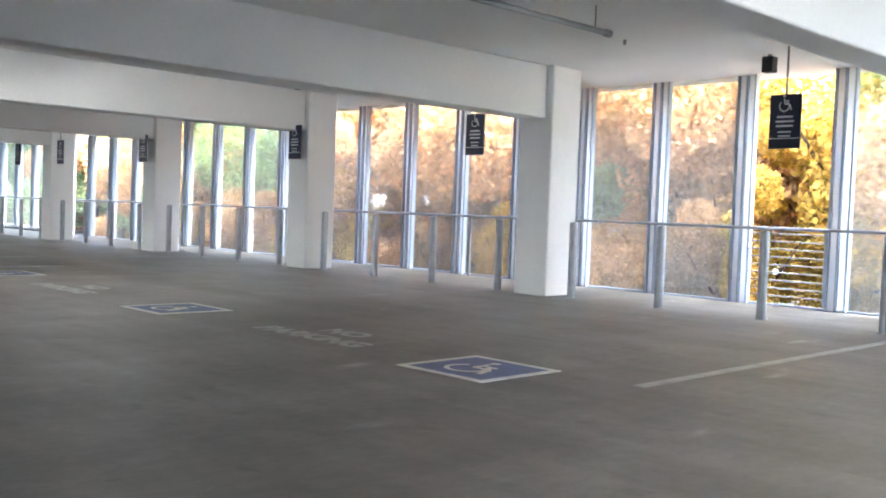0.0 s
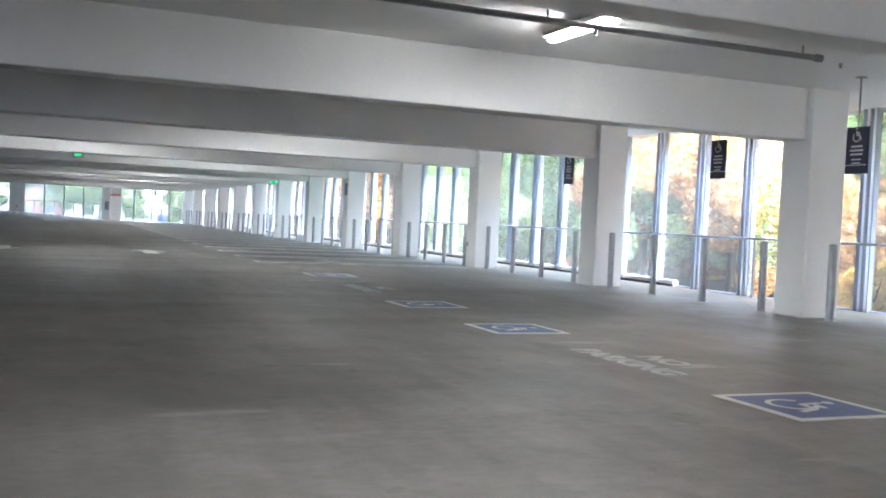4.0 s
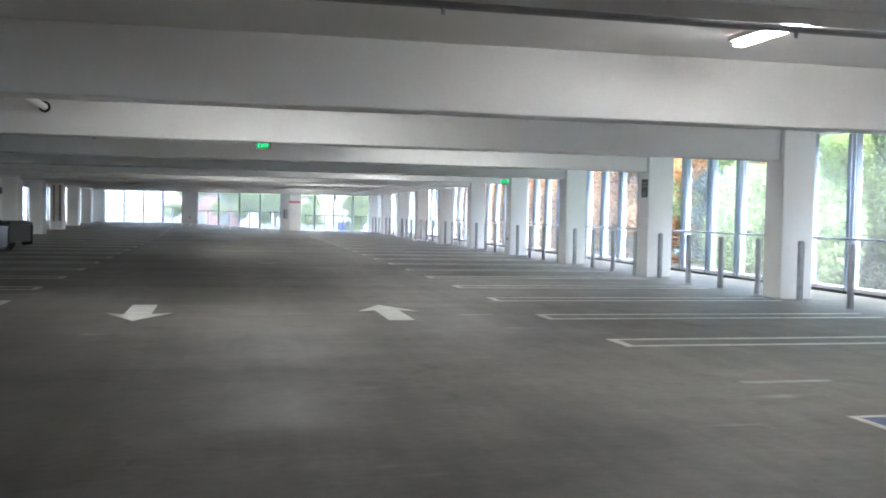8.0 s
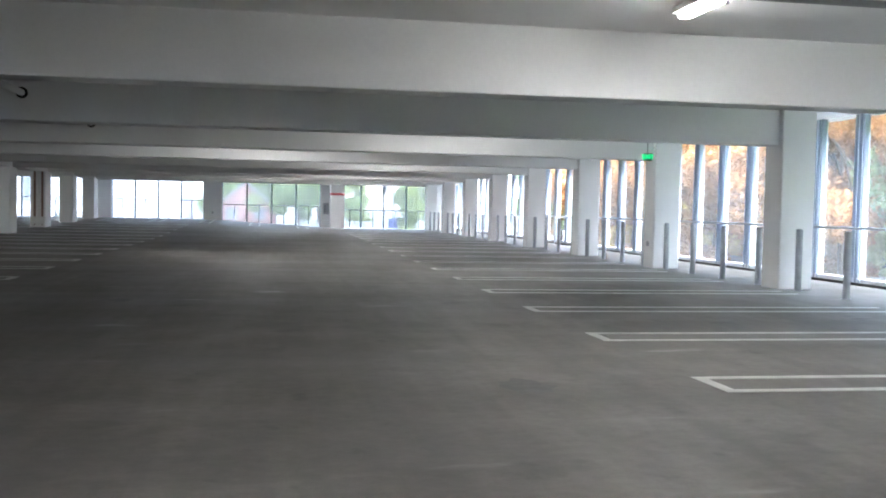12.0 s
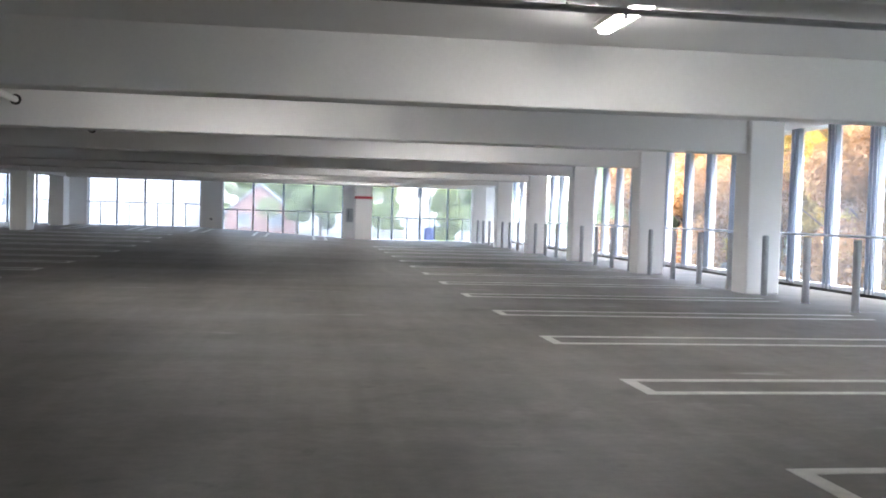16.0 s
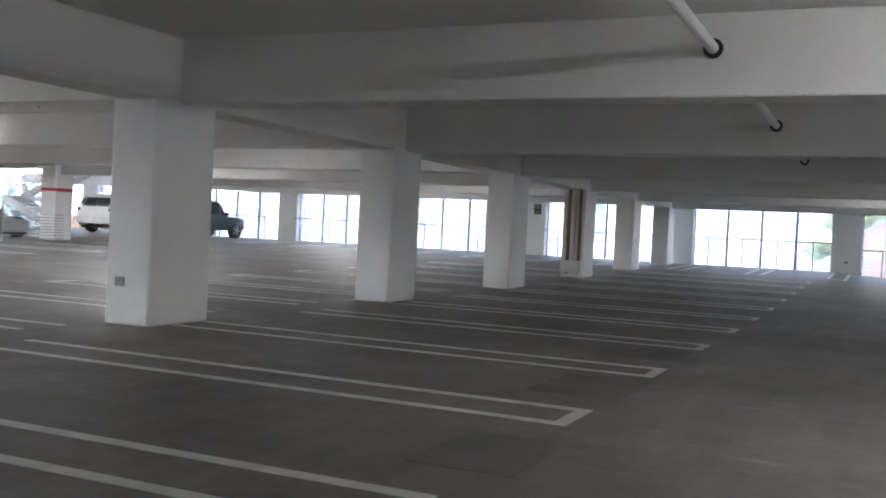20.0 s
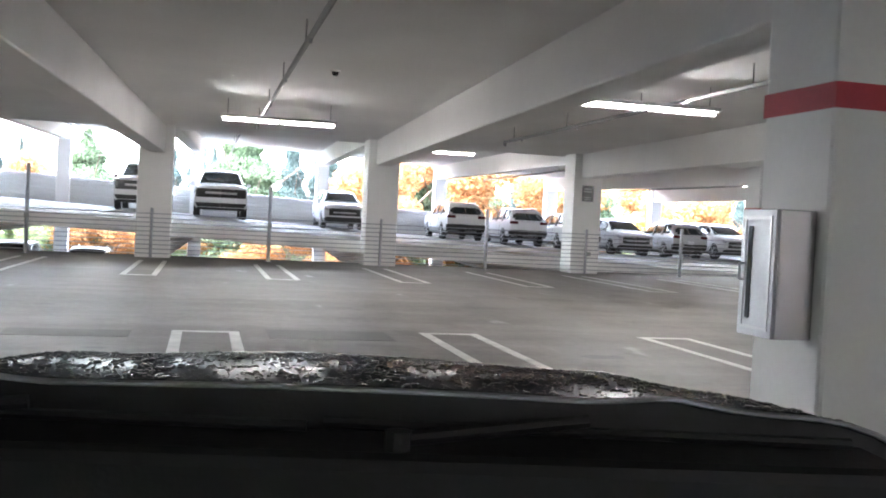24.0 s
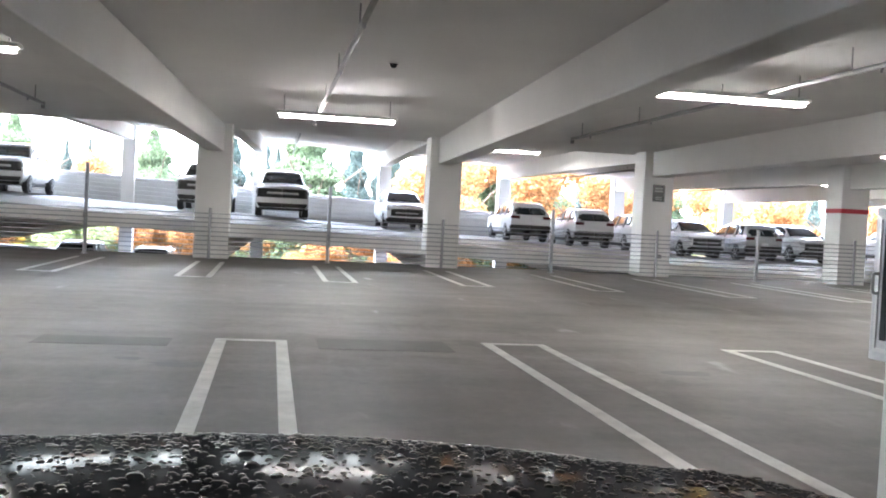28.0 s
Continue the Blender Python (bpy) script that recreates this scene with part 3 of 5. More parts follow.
def arrow(x, y, s):
    bm = B()
    pts = [(-0.17, -1.0), (0.17, -1.0), (0.17, 0.25), (0.42, 0.1), (0.0, 1.0), (-0.42, 0.1), (-0.17, 0.25)]
    prism(bm, [(x + s * a, y + s * b) for a, b in pts], 0.0, 0.004)
    return solid("arrow_marking", bm, M_LINE, "white painted direction arrow on the deck", "floor marking", "lane arrows", "structure")


arrow(1.68, 19.5, 1)
arrow(-1.66, 19.55, -1)

# ---- lamps ----
def ceiling_light(x, y, z, deep=False, short=False):
    g = thing("ceiling_light", "white twin-tube strip light hung under the slab", "ceiling light", "strip lights")
    bm = B()
    w = 0.105 if deep else 0.08
    e = 0.64 if short else 1.02
    box(bm, -w, w, -e, e, 0.045, 0.1, 0.01)
    part("housing", bm, M_PIPE, g)
    for s in (-1, 1):
        bm = B()
        if short:
            box(bm, -0.055, 0.055, s * 0.31 - 0.305, s * 0.31 + 0.305, 0.0, 0.044, 0.015)
        elif deep:
            box(bm, -0.05, 0.05, s * 0.5 - 0.47, s * 0.5 + 0.47, 0.0, 0.044, 0.015)
        else:
            part("tray", box(B(), -0.07, 0.07, s * 0.5 - 0.48, s * 0.5 + 0.48, 0.0, 0.043, 0.006), M_PIPE, g)
            box(bm, -0.066, 0.066, s * 0.5 - 0.475, s * 0.5 + 0.475, -0.012, -0.001)
        part("diffuser", bm, M_TUBE, g, "glowing white diffuser")
        bm = B()
        tube(bm, (0, s * (0.5 if short else 0.9), 0.05 if short else 0.12), (0, s * (0.5 if short else 0.9), TOP - z), 0.008, 6)
        part("hanger", bm, M_PIPEG, g)
    g.matrix_world = pose(x, y, z)
    return g


l0 = ceiling_light(4.15, -8.05, 3.02, True, True)
for i in range(-1, 8):
    if i:
        copy_thing(l0, pose(4.15, -8.05 + 11.04 * i, 3.02))
l2 = ceiling_light(0.2, -2.5, 3.04, short=True)
for y in (19.55, 41.5, 63.5):
    copy_thing(l2, pose(0.2, y, 3.04))
l1 = ceiling_light(-21.1, 13.6, 2.78, True)
for x, y in ((-16.55, 40.5), (-22.2, 36.15), (-17.0, 31.3), (-22.2, 25.15), (-22.2, 47.15), (-16.55, 51.5), (-22.2, 58.15), (-16.55, 62.5), (-22.2, 69), (-17.0, 18)):
    copy_thing(l1, pose(x, y, 2.78))
for y in (20.6, 31.6, 42.6, 53.6, 64.6):
    copy_thing(l1, pose(-36.0, y, ramp_z(y, -36.0) + 2.98))

# ---- far trees and buildings outside ----
def tree(kind, seed, height, spread, leaf, count):
    """A tapered trunk with limbs and a crown of many small leaf clumps."""
    rng = np.random.default_rng(seed)
    g = thing("tree", kind[0], "tree", kind[1])
    bm = B()
    tube(bm, (0, 0, 0), (0.1, 0.05, height * 0.45), 0.16, 9, 0.1)
    limbs = []
    for i in range(9):
        a = i * 2.4
        z = height * (0.28 + 0.05 * i)
        e = Vector((math.cos(a) * spread * 0.75, math.sin(a) * spread * 0.75, z + height * 0.22))
        tube(bm, (0.05, 0.02, z * 0.8), e, 0.06, 6, 0.015)
        limbs.append(e)
    tube(bm, (0.1, 0.05, height * 0.45), (0.15, 0.0, height * 0.92), 0.1, 7, 0.02)
    part("trunk", bm, M_BARK, g)
    if kind[2] == "cone":
        z = rng.uniform(0.1, 1.0, count) ** 0.9
        r = spread * (1 - z) * (0.35 + 0.65 * rng.random(count)) * (1 + 0.25 * np.sin(z * 46))
        a = rng.uniform(0, 2 * np.pi, count)
        c = np.stack([r * np.cos(a), r * np.sin(a), z * height - 0.25 * r], 1)
    else:
        blobs = rng.normal(size=(16, 3)) * (spread * 0.5, spread * 0.5, height * 0.24) + (0, 0, height * 0.5)
        w = rng.uniform(0.45, 1.0, 16) * spread * 0.42
        i = rng.integers(0, 16, count)
        d = rng.normal(size=(count, 3))
        d /= np.linalg.norm(d, axis=1)[:, None]
        c = blobs[i] + d * (w[i] * rng.uniform(0.35, 1.05, count) ** 0.5)[:, None]
        c[:, 2] = np.where(c[:, 2] < 0.3, 0.3 + 0.4 * rng.random(count), c[:, 2])
    u = rng.normal(size=(count, 3))
    u /= np.linalg.norm(u, axis=1)[:, None]
    v = np.cross(u, rng.normal(size=(count, 3)))
    v /= np.linalg.norm(v, axis=1)[:, None]
    s = leaf * rng.uniform(0.6, 1.3, count)[:, None]
    vert = np.stack([c - u * s, c - v * s * 0.6, c + u * s, c + v * s * 0.6], 1).reshape(-1, 3)
    face = np.arange(count * 4).reshape(-1, 4)
    me = bpy.data.meshes.new("crown")
    me.from_pydata(vert.tolist(), [], face.tolist())
    me.materials.append(kind[3])
    ob = new("crown", me)
    ob.parent = g
    return g


T_OR = tree(("broad autumn tree with dense orange leaves", "autumn trees", "round", M_ORANGE), 1, 7.0, 3.3, 0.085, 36000)
T_YE = tree(("small autumn tree with bright yellow leaves", "autumn trees", "round", M_YELLOW), 2, 6.2, 2.8, 0.08, 32000)
T_GR = tree(("leafy green tree beside the garage", "green trees", "round", M_GREEN), 3, 7.5, 3.4, 0.085, 36000)
T_LI = tree(("lime-green tree turning yellow", "green trees", "round", M_LIME), 4, 6.5, 3.0, 0.085, 32000)
T_MA = tree(("autumn maple with rust-orange leaves", "autumn trees", "round", M_MAPLE), 8, 7.0, 3.3, 0.09, 34000)
T_CO = tree(("tall dark conifer with drooping boughs", "conifers", "cone", M_CONIFER), 5, 14.0, 3.2, 0.12, 34000)
T_FI = tree(("broad pale green fir beyond the parapet", "conifers", "cone", leafy("fir_needles", (0.085, 0.125, 0.07), (0.15, 0.20, 0.12))), 6, 9.0, 5.2, 0.10, 44000)
rt = random.Random(7)
placed = set()
def plant(t, x, y, z, s=1.0):
    m = pose(x, y, z, 0, 0, rt.uniform(0, 360)) @ Matrix.Scale(s, 4)
    if t.name in placed:
        o = copy_thing(t, m)
    else:
        placed.add(t.name)
        o = t
    o.matrix_world = m
    return o


GE = -0.55
for x, y, t, s in ((14.6, -13.3, T_YE, 0.9), (16.0, -9.4, T_OR, 1.0), (16.2, -5.0, T_OR, 1.0), (16.0, -0.8, T_OR, 1.0), (16.5, 2.2, T_LI, 0.95), (14.9, -3.0, T_OR, 0.7), (15.2, -11.4, T_OR, 0.8),
                   (15.4, 7.2, T_OR, 0.8), (18.2, 10.4, T_GR, 0.8), (15.4, 13.0, T_YE, 0.7), (16.2, 15.4, T_OR, 0.85), (16.6, 17.4, T_GR, 0.72), (17.2, 20.4, T_MA, 0.85), (18.4, 22.8, T_GR, 0.85), (19.5, 17, T_MA, 1.0), (21.5, 20.5, T_MA, 1.0), (20, 24.5, T_GR, 0.95), (23, 22, T_GR, 1.1), (18, 27, T_LI, 0.75), (19, 30.5, T_GR, 0.85), (21, 33, T_CO, 0.6), (23, 36.5, T_LI, 1.0), (19.5, -17.5, T_GR, 1.0), (14.8, -15.6, T_LI, 0.8), (20, -21, T_GR, 1.1), (20.5, -11.5, T_GR, 1.1), (21, -6.5, T_OR, 1.1),
                   (21, -2, T_GR, 1.1), (21.5, 2.5, T_OR, 1.1), (21, 7.5, T_GR, 1.1), (21, 12.5, T_OR, 1.0), (19, 15.5, T_GR, 0.9), (25, 18.5, T_LI, 1.1), (27, 23, T_CO, 0.9), (24, 26, T_LI, 0.9),
                   (20, 30, T_GR, 0.9), (20.5, 34.5, T_CO, 0.7), (22, 39.5, T_GR, 0.9), (17.5, 44, T_MA, 0.85), (18, 49, T_MA, 0.9), (17, 53.5, T_YE, 0.8), (19, 58, T_MA, 0.9),
                   (21, 64, T_MA, 0.9), (29, 31, T_CO, 0.9), (30, 40, T_CO, 0.9), (27, 46, T_CO, 0.8), (29, 55, T_CO, 0.9), (28, 11, T_CO, 0.9), (27, 2, T_CO, 1.0), (27, -9, T_CO, 1.0), (29, -17, T_CO, 1.0), (24, 70, T_GR, 0.9)):
    plant(t, x, y, GE, s)
for i in range(26):
    plant(rt.choice((T_YE, T_OR, T_OR, T_YE)), 14.0 + rt.uniform(0, 1.6), -21 + i * 1.25, GE - 0.5, rt.uniform(0.3, 0.48))
for i in range(10):
    plant(rt.choice((T_GR, T_OR)), 18.2 + rt.uniform(0, 1.6), -22 + i * 3.4, GE - 0.8, rt.uniform(0.5, 0.7))
for i in range(16):
    plant(rt.choice((T_LI, T_MA, T_YE)), 19.5 + rt.uniform(0, 3), 12 + i * 3.6, GE - 0.4, rt.uniform(0.22, 0.34))
for i in range(15):
    y = 25 + i * 3.4
    plant((T_GR, T_GR, T_LI, T_CO, T_CO, T_MA, T_MA, T_MA, T_MA, T_YE, T_MA, T_YE, T_MA, T_MA, T_GR)[i], 16.5 + rt.uniform(0, 2.0), y, GE - 0.3, rt.uniform(0.85, 1.1) * (0.62 if i in (3, 4, 11) else 1.0))
for i in range(12):
    plant((T_GR, T_CO, T_MA, T_CO)[i % 4], 23 + rt.uniform(0, 4), 13 + i * 5, GE - 0.3, rt.uniform(0.9, 1.15))
for i in range(26):
    plant((T_MA, T_GR, T_MA, T_CO, T_GR, T_MA, T_CO)[i % 7], 22 + rt.uniform(0, 5), 12 + i * 2.6, GE - 0.6, rt.uniform(0.62, 0.85))
for x, y, t, s in ((10.1, 88, T_LI, 0.52), (2.4, 92, T_GR, 0.62), (0.6, 114, T_GR, 0.8), (5, 118, T_GR, 0.9), (14, 100, T_GR, 0.8), (20, 80, T_GR, 0.9), (-3, 118, T_GR, 0.8), (9, 121, T_LI, 0.8)):
    plant(t, x, y, GE, s)
for i in range(26):
    y = -10 + i * 4.4 + rt.uniform(-1, 1)
    plant(rt.choice((T_MA, T_MA, T_YE, T_MA, T_GR)), -55 - rt.uniform(0, 6), y, -4, 0.72)
for i in range(44):
    plant(rt.choice((T_CO, T_CO, T_FI, T_MA)), -75 - rt.uniform(0, 25), -15 + i * 3.0 + rt.uniform(-2, 2), -4, rt.uniform(0.55, 0.8))
for i in range(40):
    plant(rt.choice((T_CO, T_FI, T_CO)), -68 - rt.uniform(0, 5), -15 + i * 3.0 + rt.uniform(-1, 1), -4, rt.uniform(0.52, 0.72))


for x, y, t, s in ((-61, 36.9, T_FI, 1.22), (-55, 44.6, T_MA, 1.3), (-60, 48.6, T_FI, 1.4), (-55.5, 52.3, T_MA, 1.2), (-57, 60.5, T_YE, 1.1), (-59, 57, T_FI, 1.15), (-58, 54.5, T_MA, 1.35),
                   (-61, 25.2, T_MA, 1.12), (-66, 20.0, T_FI, 1.15), (-64, 28.2, T_FI, 1.08), (-62, 41.5, T_CO, 0.72), (-66, 46, T_FI, 1.3), (-64, 15, T_FI, 1.2), (-70, 32.6, T_CO, 0.74), (-72, 34.4, T_CO, 0.78), (-70, 40.5, T_CO, 0.8), (-69, 43, T_CO, 0.72),
                   (-63, 65, T_MA, 1.2), (-60, 70, T_MA, 1.2)):
    plant(t, x, y, -4, s)


def brick_house(x0, x1, y0, y1, z0, eave, apex):
    """A gabled brick house with its end wall to the garage."""
    g = thing("building", "red brick building with a gabled end across the street", "building", "buildings beyond the glass")
    xm = (x0 + x1) / 2
    bm = B()
    a, b = [[bm.verts.new((x, y, z)) for x, z in ((x0, z0), (x1, z0), (x1, eave), (xm, apex), (x0, eave))] for y in (y0, y1)]
    bm.faces.new(a)
    bm.faces.new(b[::-1])
    for k in range(5):
        bm.faces.new((a[k], b[k], b[(k + 1) % 5], a[(k + 1) % 5]))
    bmesh.ops.recalc_face_normals(bm, faces=bm.faces)
    part("wall", bm, M_BRICK, g)
    for sx in (x0 - 0.25, x1 + 0.25):
        bm = B()
        d = 0.1
        e = eave - 0.25 * (apex - eave) / (xm - x0)
        v = [bm.verts.new((x, y, z + t)) for t in (0.02, 0.14) for y in (y0 - 0.2, y1) for x, z in ((sx, e), (xm, apex))]
        for f in ((0, 1, 3, 2), (4, 6, 7, 5), (0, 4, 5, 1), (2, 3, 7, 6), (0, 2, 6, 4), (1, 5, 7, 3)):
            bm.faces.new([v[k] for k in f])
        bmesh.ops.recalc_face_normals(bm, faces=bm.faces)
        part("roof_plane", bm, M_ALUD, g, "grey roof")
    for x in (xm - 1.1, xm + 1.1):
        w = part("window", box(B(), x - 0.45, x + 0.45, y0 - 0.06, y0 - 0.004, z0 + 0.7, z0 + 1.5, 0.01), M_FARGLASS, g, "grey-blue window")
        part("sill", box(B(), x - 0.5, x + 0.5, y0 - 0.12, y0 - 0.004, z0 + 0.6, z0 + 0.69), M_PALE, w)


def long_building(x0, x1, y0, y1, z0, z1, wins):
    """A long pale block with tall narrow windows set between flat piers."""
    g = thing("building", "long pale rendered building with tall dark windows", "building", "buildings beyond the glass")
    part("wall", box(B(), x0, x1, y0, y1, z0, z1, 0.05), M_PALE, g)
    part("roof", box(B(), x0 - 0.2, x1 + 0.2, y0 - 0.2, y1 + 0.2, z1, z1 + 0.35, 0.03), M_PALE, g)
    part("plinth", box(B(), x0, x1, y0 - 0.1, y0 - 0.002, z0, z0 + 1.1, 0.02), M_PARAPET, g)
    for x in wins:
        w = part("window", box(B(), x - 0.34, x + 0.34, y0 - 0.06, y0 - 0.004, 1.15, 3.6, 0.01), M_FARGLASS, g, "tall grey-blue window")
        part("frame", box(B(), x - 0.42, x - 0.345, y0 - 0.09, y0 - 0.004, 1.1, 3.65, 0.01), M_ALU, w)
        part("frame", box(B(), x + 0.345, x + 0.42, y0 - 0.09, y0 - 0.004, 1.1, 3.65, 0.01), M_ALU, w)


brick_house(-4.1, 0.6, 96, 110, -0.55, 0.95, 3.0)
long_building(-46, -6.5, 93, 105, -0.55, 9.0, (-42.5, -39.0, -35.6, -32.5, -29.6, -25.0, -19.2, -17.6))

g = thing("traffic_light", "black traffic light on a slim grey pole beyond the end glass", "traffic light", at=(8.9, 86, -0.55))
part("pole", tube(B(), (0, 0, 0), (0, 0, 3.9), 0.06, 10), M_STEEL, g)
part("arm", tube(B(), (0, 0, 3.8), (-1.6, 0, 3.9), 0.035, 8), M_STEEL, g)
head = part("head", box(B(), -0.8, -0.48, -0.1, 0.1, 2.75, 3.72, 0.03), M_BLACK, g, "black signal head")
for k, z in enumerate((2.92, 3.24, 3.56)):
    part("lens", tube(B(), (-0.64, -0.13, z), (-0.64, -0.101, z), 0.1, 14), M_TAIL if k == 2 else M_GRILLE, head)
part("sign_plate", box(B(), -1.4, -1.0, -0.03, 0.0, 2.6, 3.0, 0.01), M_SIGNW, g)
g = thing("bin", "blue plastic bin standing outside the end glass", "bin", at=(8.4, 82, -0.55))
part("body", box(B(), -0.3, 0.3, -0.3, 0.3, 0, 0.95, 0.04), M_BLUE, g)
part("lid", box(B(), -0.32, 0.32, -0.32, 0.32, 0.952, 1.05, 0.03), M_BLUE, g)

# ---- accessible stall symbols, words and worn strokes on the deck ----
def disc_ring(bm, x, y, r0, r1, a0, a1, z, n=14):
    """A flat arc of paint."""
    p = [(math.cos(radians(a0 + (a1 - a0) * i / n)), math.sin(radians(a0 + (a1 - a0) * i / n))) for i in range(n + 1)]
    for (c0, s0), (c1, s1) in zip(p, p[1:]):
        bm.faces.new([bm.verts.new((x + r * c, y + r * s, z)) for r, c, s in ((r0, c0, s0), (r1, c0, s0), (r1, c1, s1), (r0, c1, s1))])


def stroke(bm, a, b, w, z):
    a, b = Vector((*a, z)), Vector((*b, z))
    n = (b - a).normalized().cross(Vector((0, 0, 1))) * w / 2
    bm.faces.new([bm.verts.new(p) for p in (a - n, b - n, b + n, a + n)])


def wheel_symbol(bm, s, z):
    """The sign of access: head, seat, wheel. Up is +x."""
    disc_ring(bm, 0.34 * s, 0.06 * s, 0, 0.065 * s, 0, 360, z)
    stroke(bm, (0.24 * s, 0.06 * s), (-0.02 * s, 0.03 * s), 0.07 * s, z)
    stroke(bm, (0.12 * s, 0.04 * s), (0.10 * s, -0.18 * s), 0.06 * s, z)
    stroke(bm, (-0.02 * s, 0.05 * s), (-0.04 * s, -0.2 * s), 0.07 * s, z)
    stroke(bm, (-0.04 * s, -0.2 * s), (-0.30 * s, -0.28 * s), 0.07 * s, z)
    disc_ring(bm, -0.12 * s, 0.05 * s, 0.2 * s, 0.26 * s, 40, 330, z, 20)


def access_marking(x, y, s=0.9):
    g = thing("access_marking", "blue painted square with a white wheelchair symbol on the deck", "floor marking", "accessible stalls", "structure", at=(x, y, 0))
    bm = B()
    box(bm, -s / 2, s / 2, -s / 2, s / 2, 0, 0.004)
    part("blue_field", bm, M_BLUE, g)
    bm = B()
    t = 0.06
    for q in ((-s / 2 - t, s / 2 + t, -s / 2 - t, -s / 2), (-s / 2 - t, s / 2 + t, s / 2, s / 2 + t), (-s / 2 - t, -s / 2, -s / 2, s / 2), (s / 2, s / 2 + t, -s / 2, s / 2)):
        box(bm, *q, 0, 0.005)
    part("border", bm, M_LINE, g)
    bm = B()
    wheel_symbol(bm, s * 0.92, 0.0062)
    part("symbol", bm, M_LINE, g)
    return g


for x, y in ((3.72, -15.25), (3.75, -10.9), (3.85, -5.9), (3.96, -0.49), (3.93, 3.67), (3.93, 6.28), (4.2, 11.9)):
    access_marking(x, y, 0.72)


def lettering(word, size, material, name, parent, m, bold=0.0):
    cu = bpy.data.curves.new(name, 'FONT')
    cu.body = word
    cu.size = size
    cu.align_x = 'CENTER'
    cu.align_y = 'CENTER'
    cu.offset = bold
    ob = bpy.data.objects.new("text_source", cu)
    scene.collection.objects.link(ob)
    bpy.context.view_layer.update()
    me = bpy.data.meshes.new_from_object(ob.evaluated_get(bpy.context.evaluated_depsgraph_get()))
    bpy.data.objects.remove(ob)
    me.materials.append(material)
    o = new(name, me)
    o.parent = parent
    o.matrix_local = m
    return o


for x, y in ((3.85, -13.3), (3.8, -8.35), (3.98, 1.42), (4.0, 8.9)):
    g = thing("word_marking", "worn white painted words on the deck", "floor marking", "painted words", "structure", at=(x, y, 0.004))
    lettering("PARKING", 0.34, M_WORN, "letters", g, pose(-0.17, 0, 0, 0, 0, -90), 0.018)
    lettering("NO", 0.34, M_WORN, "letters", g, pose(0.22, 0.0, 0, 0, 0, -90), 0.018)
for x0, x1, y in ((3.55, 5.8, -2.0), (3.75, 4.6, 13.7), (4.1, 8.6, -16.35), (4.1, 5.3, -4.55), (3.3, 4.4, 10.3)):
    bm = B()
    box(bm, x0, x1, y - 0.045, y + 0.045, 0, 0.004)
    solid("stall_marking", bm, M_WORN, "worn faded stall line on the deck", "floor marking", "worn lines", "structure")
for x0, x1, y0, y1 in ((-14.8, -14.1, 35.58, 36.8), (-14.55, -14.05, 33.2, 34.3), (-4.25, -3.52, 42.28, 43.38), (-4.2, -3.6, 44.9, 45.9), (-4.0, -3.4, 39.7, 40.6)):
    bm = B()
    box(bm, x0, x1, y0, y1, 0, 0.003)
    solid("deck_patch", bm, M_DARKSPOT, "rectangular patch in the deck coating", "floor patch", "deck patches", "structure")

rs = random.Random(5)
for x, y, r in ((-13.1, 34.5, 0.16), (-13.3, 34.1, 0.08), (2.3, 24.0, 0.2), (-1.4, 30.2, 0.16), (-13.2, 38.6, 0.14), (1.2, 41.0, 0.2)):
    bm = B()
    ring = [bm.verts.new((x + r * rs.uniform(0.6, 1.25) * math.cos(k * math.pi / 9), y + 1.5 * r * rs.uniform(0.6, 1.25) * math.sin(k * math.pi / 9), 0.003)) for k in range(18)]
    bm.faces.new(ring)
    solid("oil_stain", bm, M_OIL, "small dark oil stain on the deck", "stain", "oil stains", "structure")

# ---- hanging and wall signs ----
def bars(g, material, x, rows, w, z1, dz, seed, h=0.022):
    """Bars in place of small writing on a face that looks to -x."""
    r = random.Random(seed)
    for i in range(rows):
        z = z1 - dz * i
        ww = w * r.uniform(0.6, 1.0)
        part("writing", box(B(), x - 0.003, x, -ww / 2, ww / 2, z - h / 2, z + h / 2), material, g)


def hanging_sign(x, y):
    g = thing("hanging_sign", "navy blue hanging sign with a white wheelchair symbol", "sign", "accessible parking signs", at=(x, y, 0))
    bm = B()
    box(bm, -0.01, 0.01, -0.18, 0.18, 1.94, 2.53, 0.004)
    part("panel", bm, M_SIGN, g)
    bm = B()
    wheel_symbol(bm, 0.24, 0.0)
    ob = part("symbol", bm, M_SIGNW, g)
    ob.matrix_local = pose(-0.0125, 0, 2.43) @ Matrix(((0, 0, -1, 0), (0, 1, 0, 0), (1, 0, 0, 0), (0, 0, 0, 1)))
    bars(g, M_SIGNW, -0.0105, 3, 0.26, 2.285, 0.05, 3)
    bars(g, M_SIGNW, -0.0105, 2, 0.22, 2.12, 0.045, 4, 0.016)
    part("rule", box(B(), -0.0135, -0.0105, -0.17, 0.17, 2.045, 2.055), M_SIGNW, g)
    bm = B()
    tube(bm, (0, 0, 2.53), (0, 0, TOP), 0.012, 8)
    part("rod", bm, M_PIPEG, g)
    bm = B()
    box(bm, -0.05, 0.05, -0.05, 0.05, TOP - 0.012, TOP)
    part("ceiling_plate", bm, M_PIPEG, g)
    return g


s0 = hanging_sign(8.75, -15.0)
for y in (-10.33, -5.95, -0.37, 3.93, 6.65, 11.2):
    copy_thing(s0, pose(8.75, y, 0))


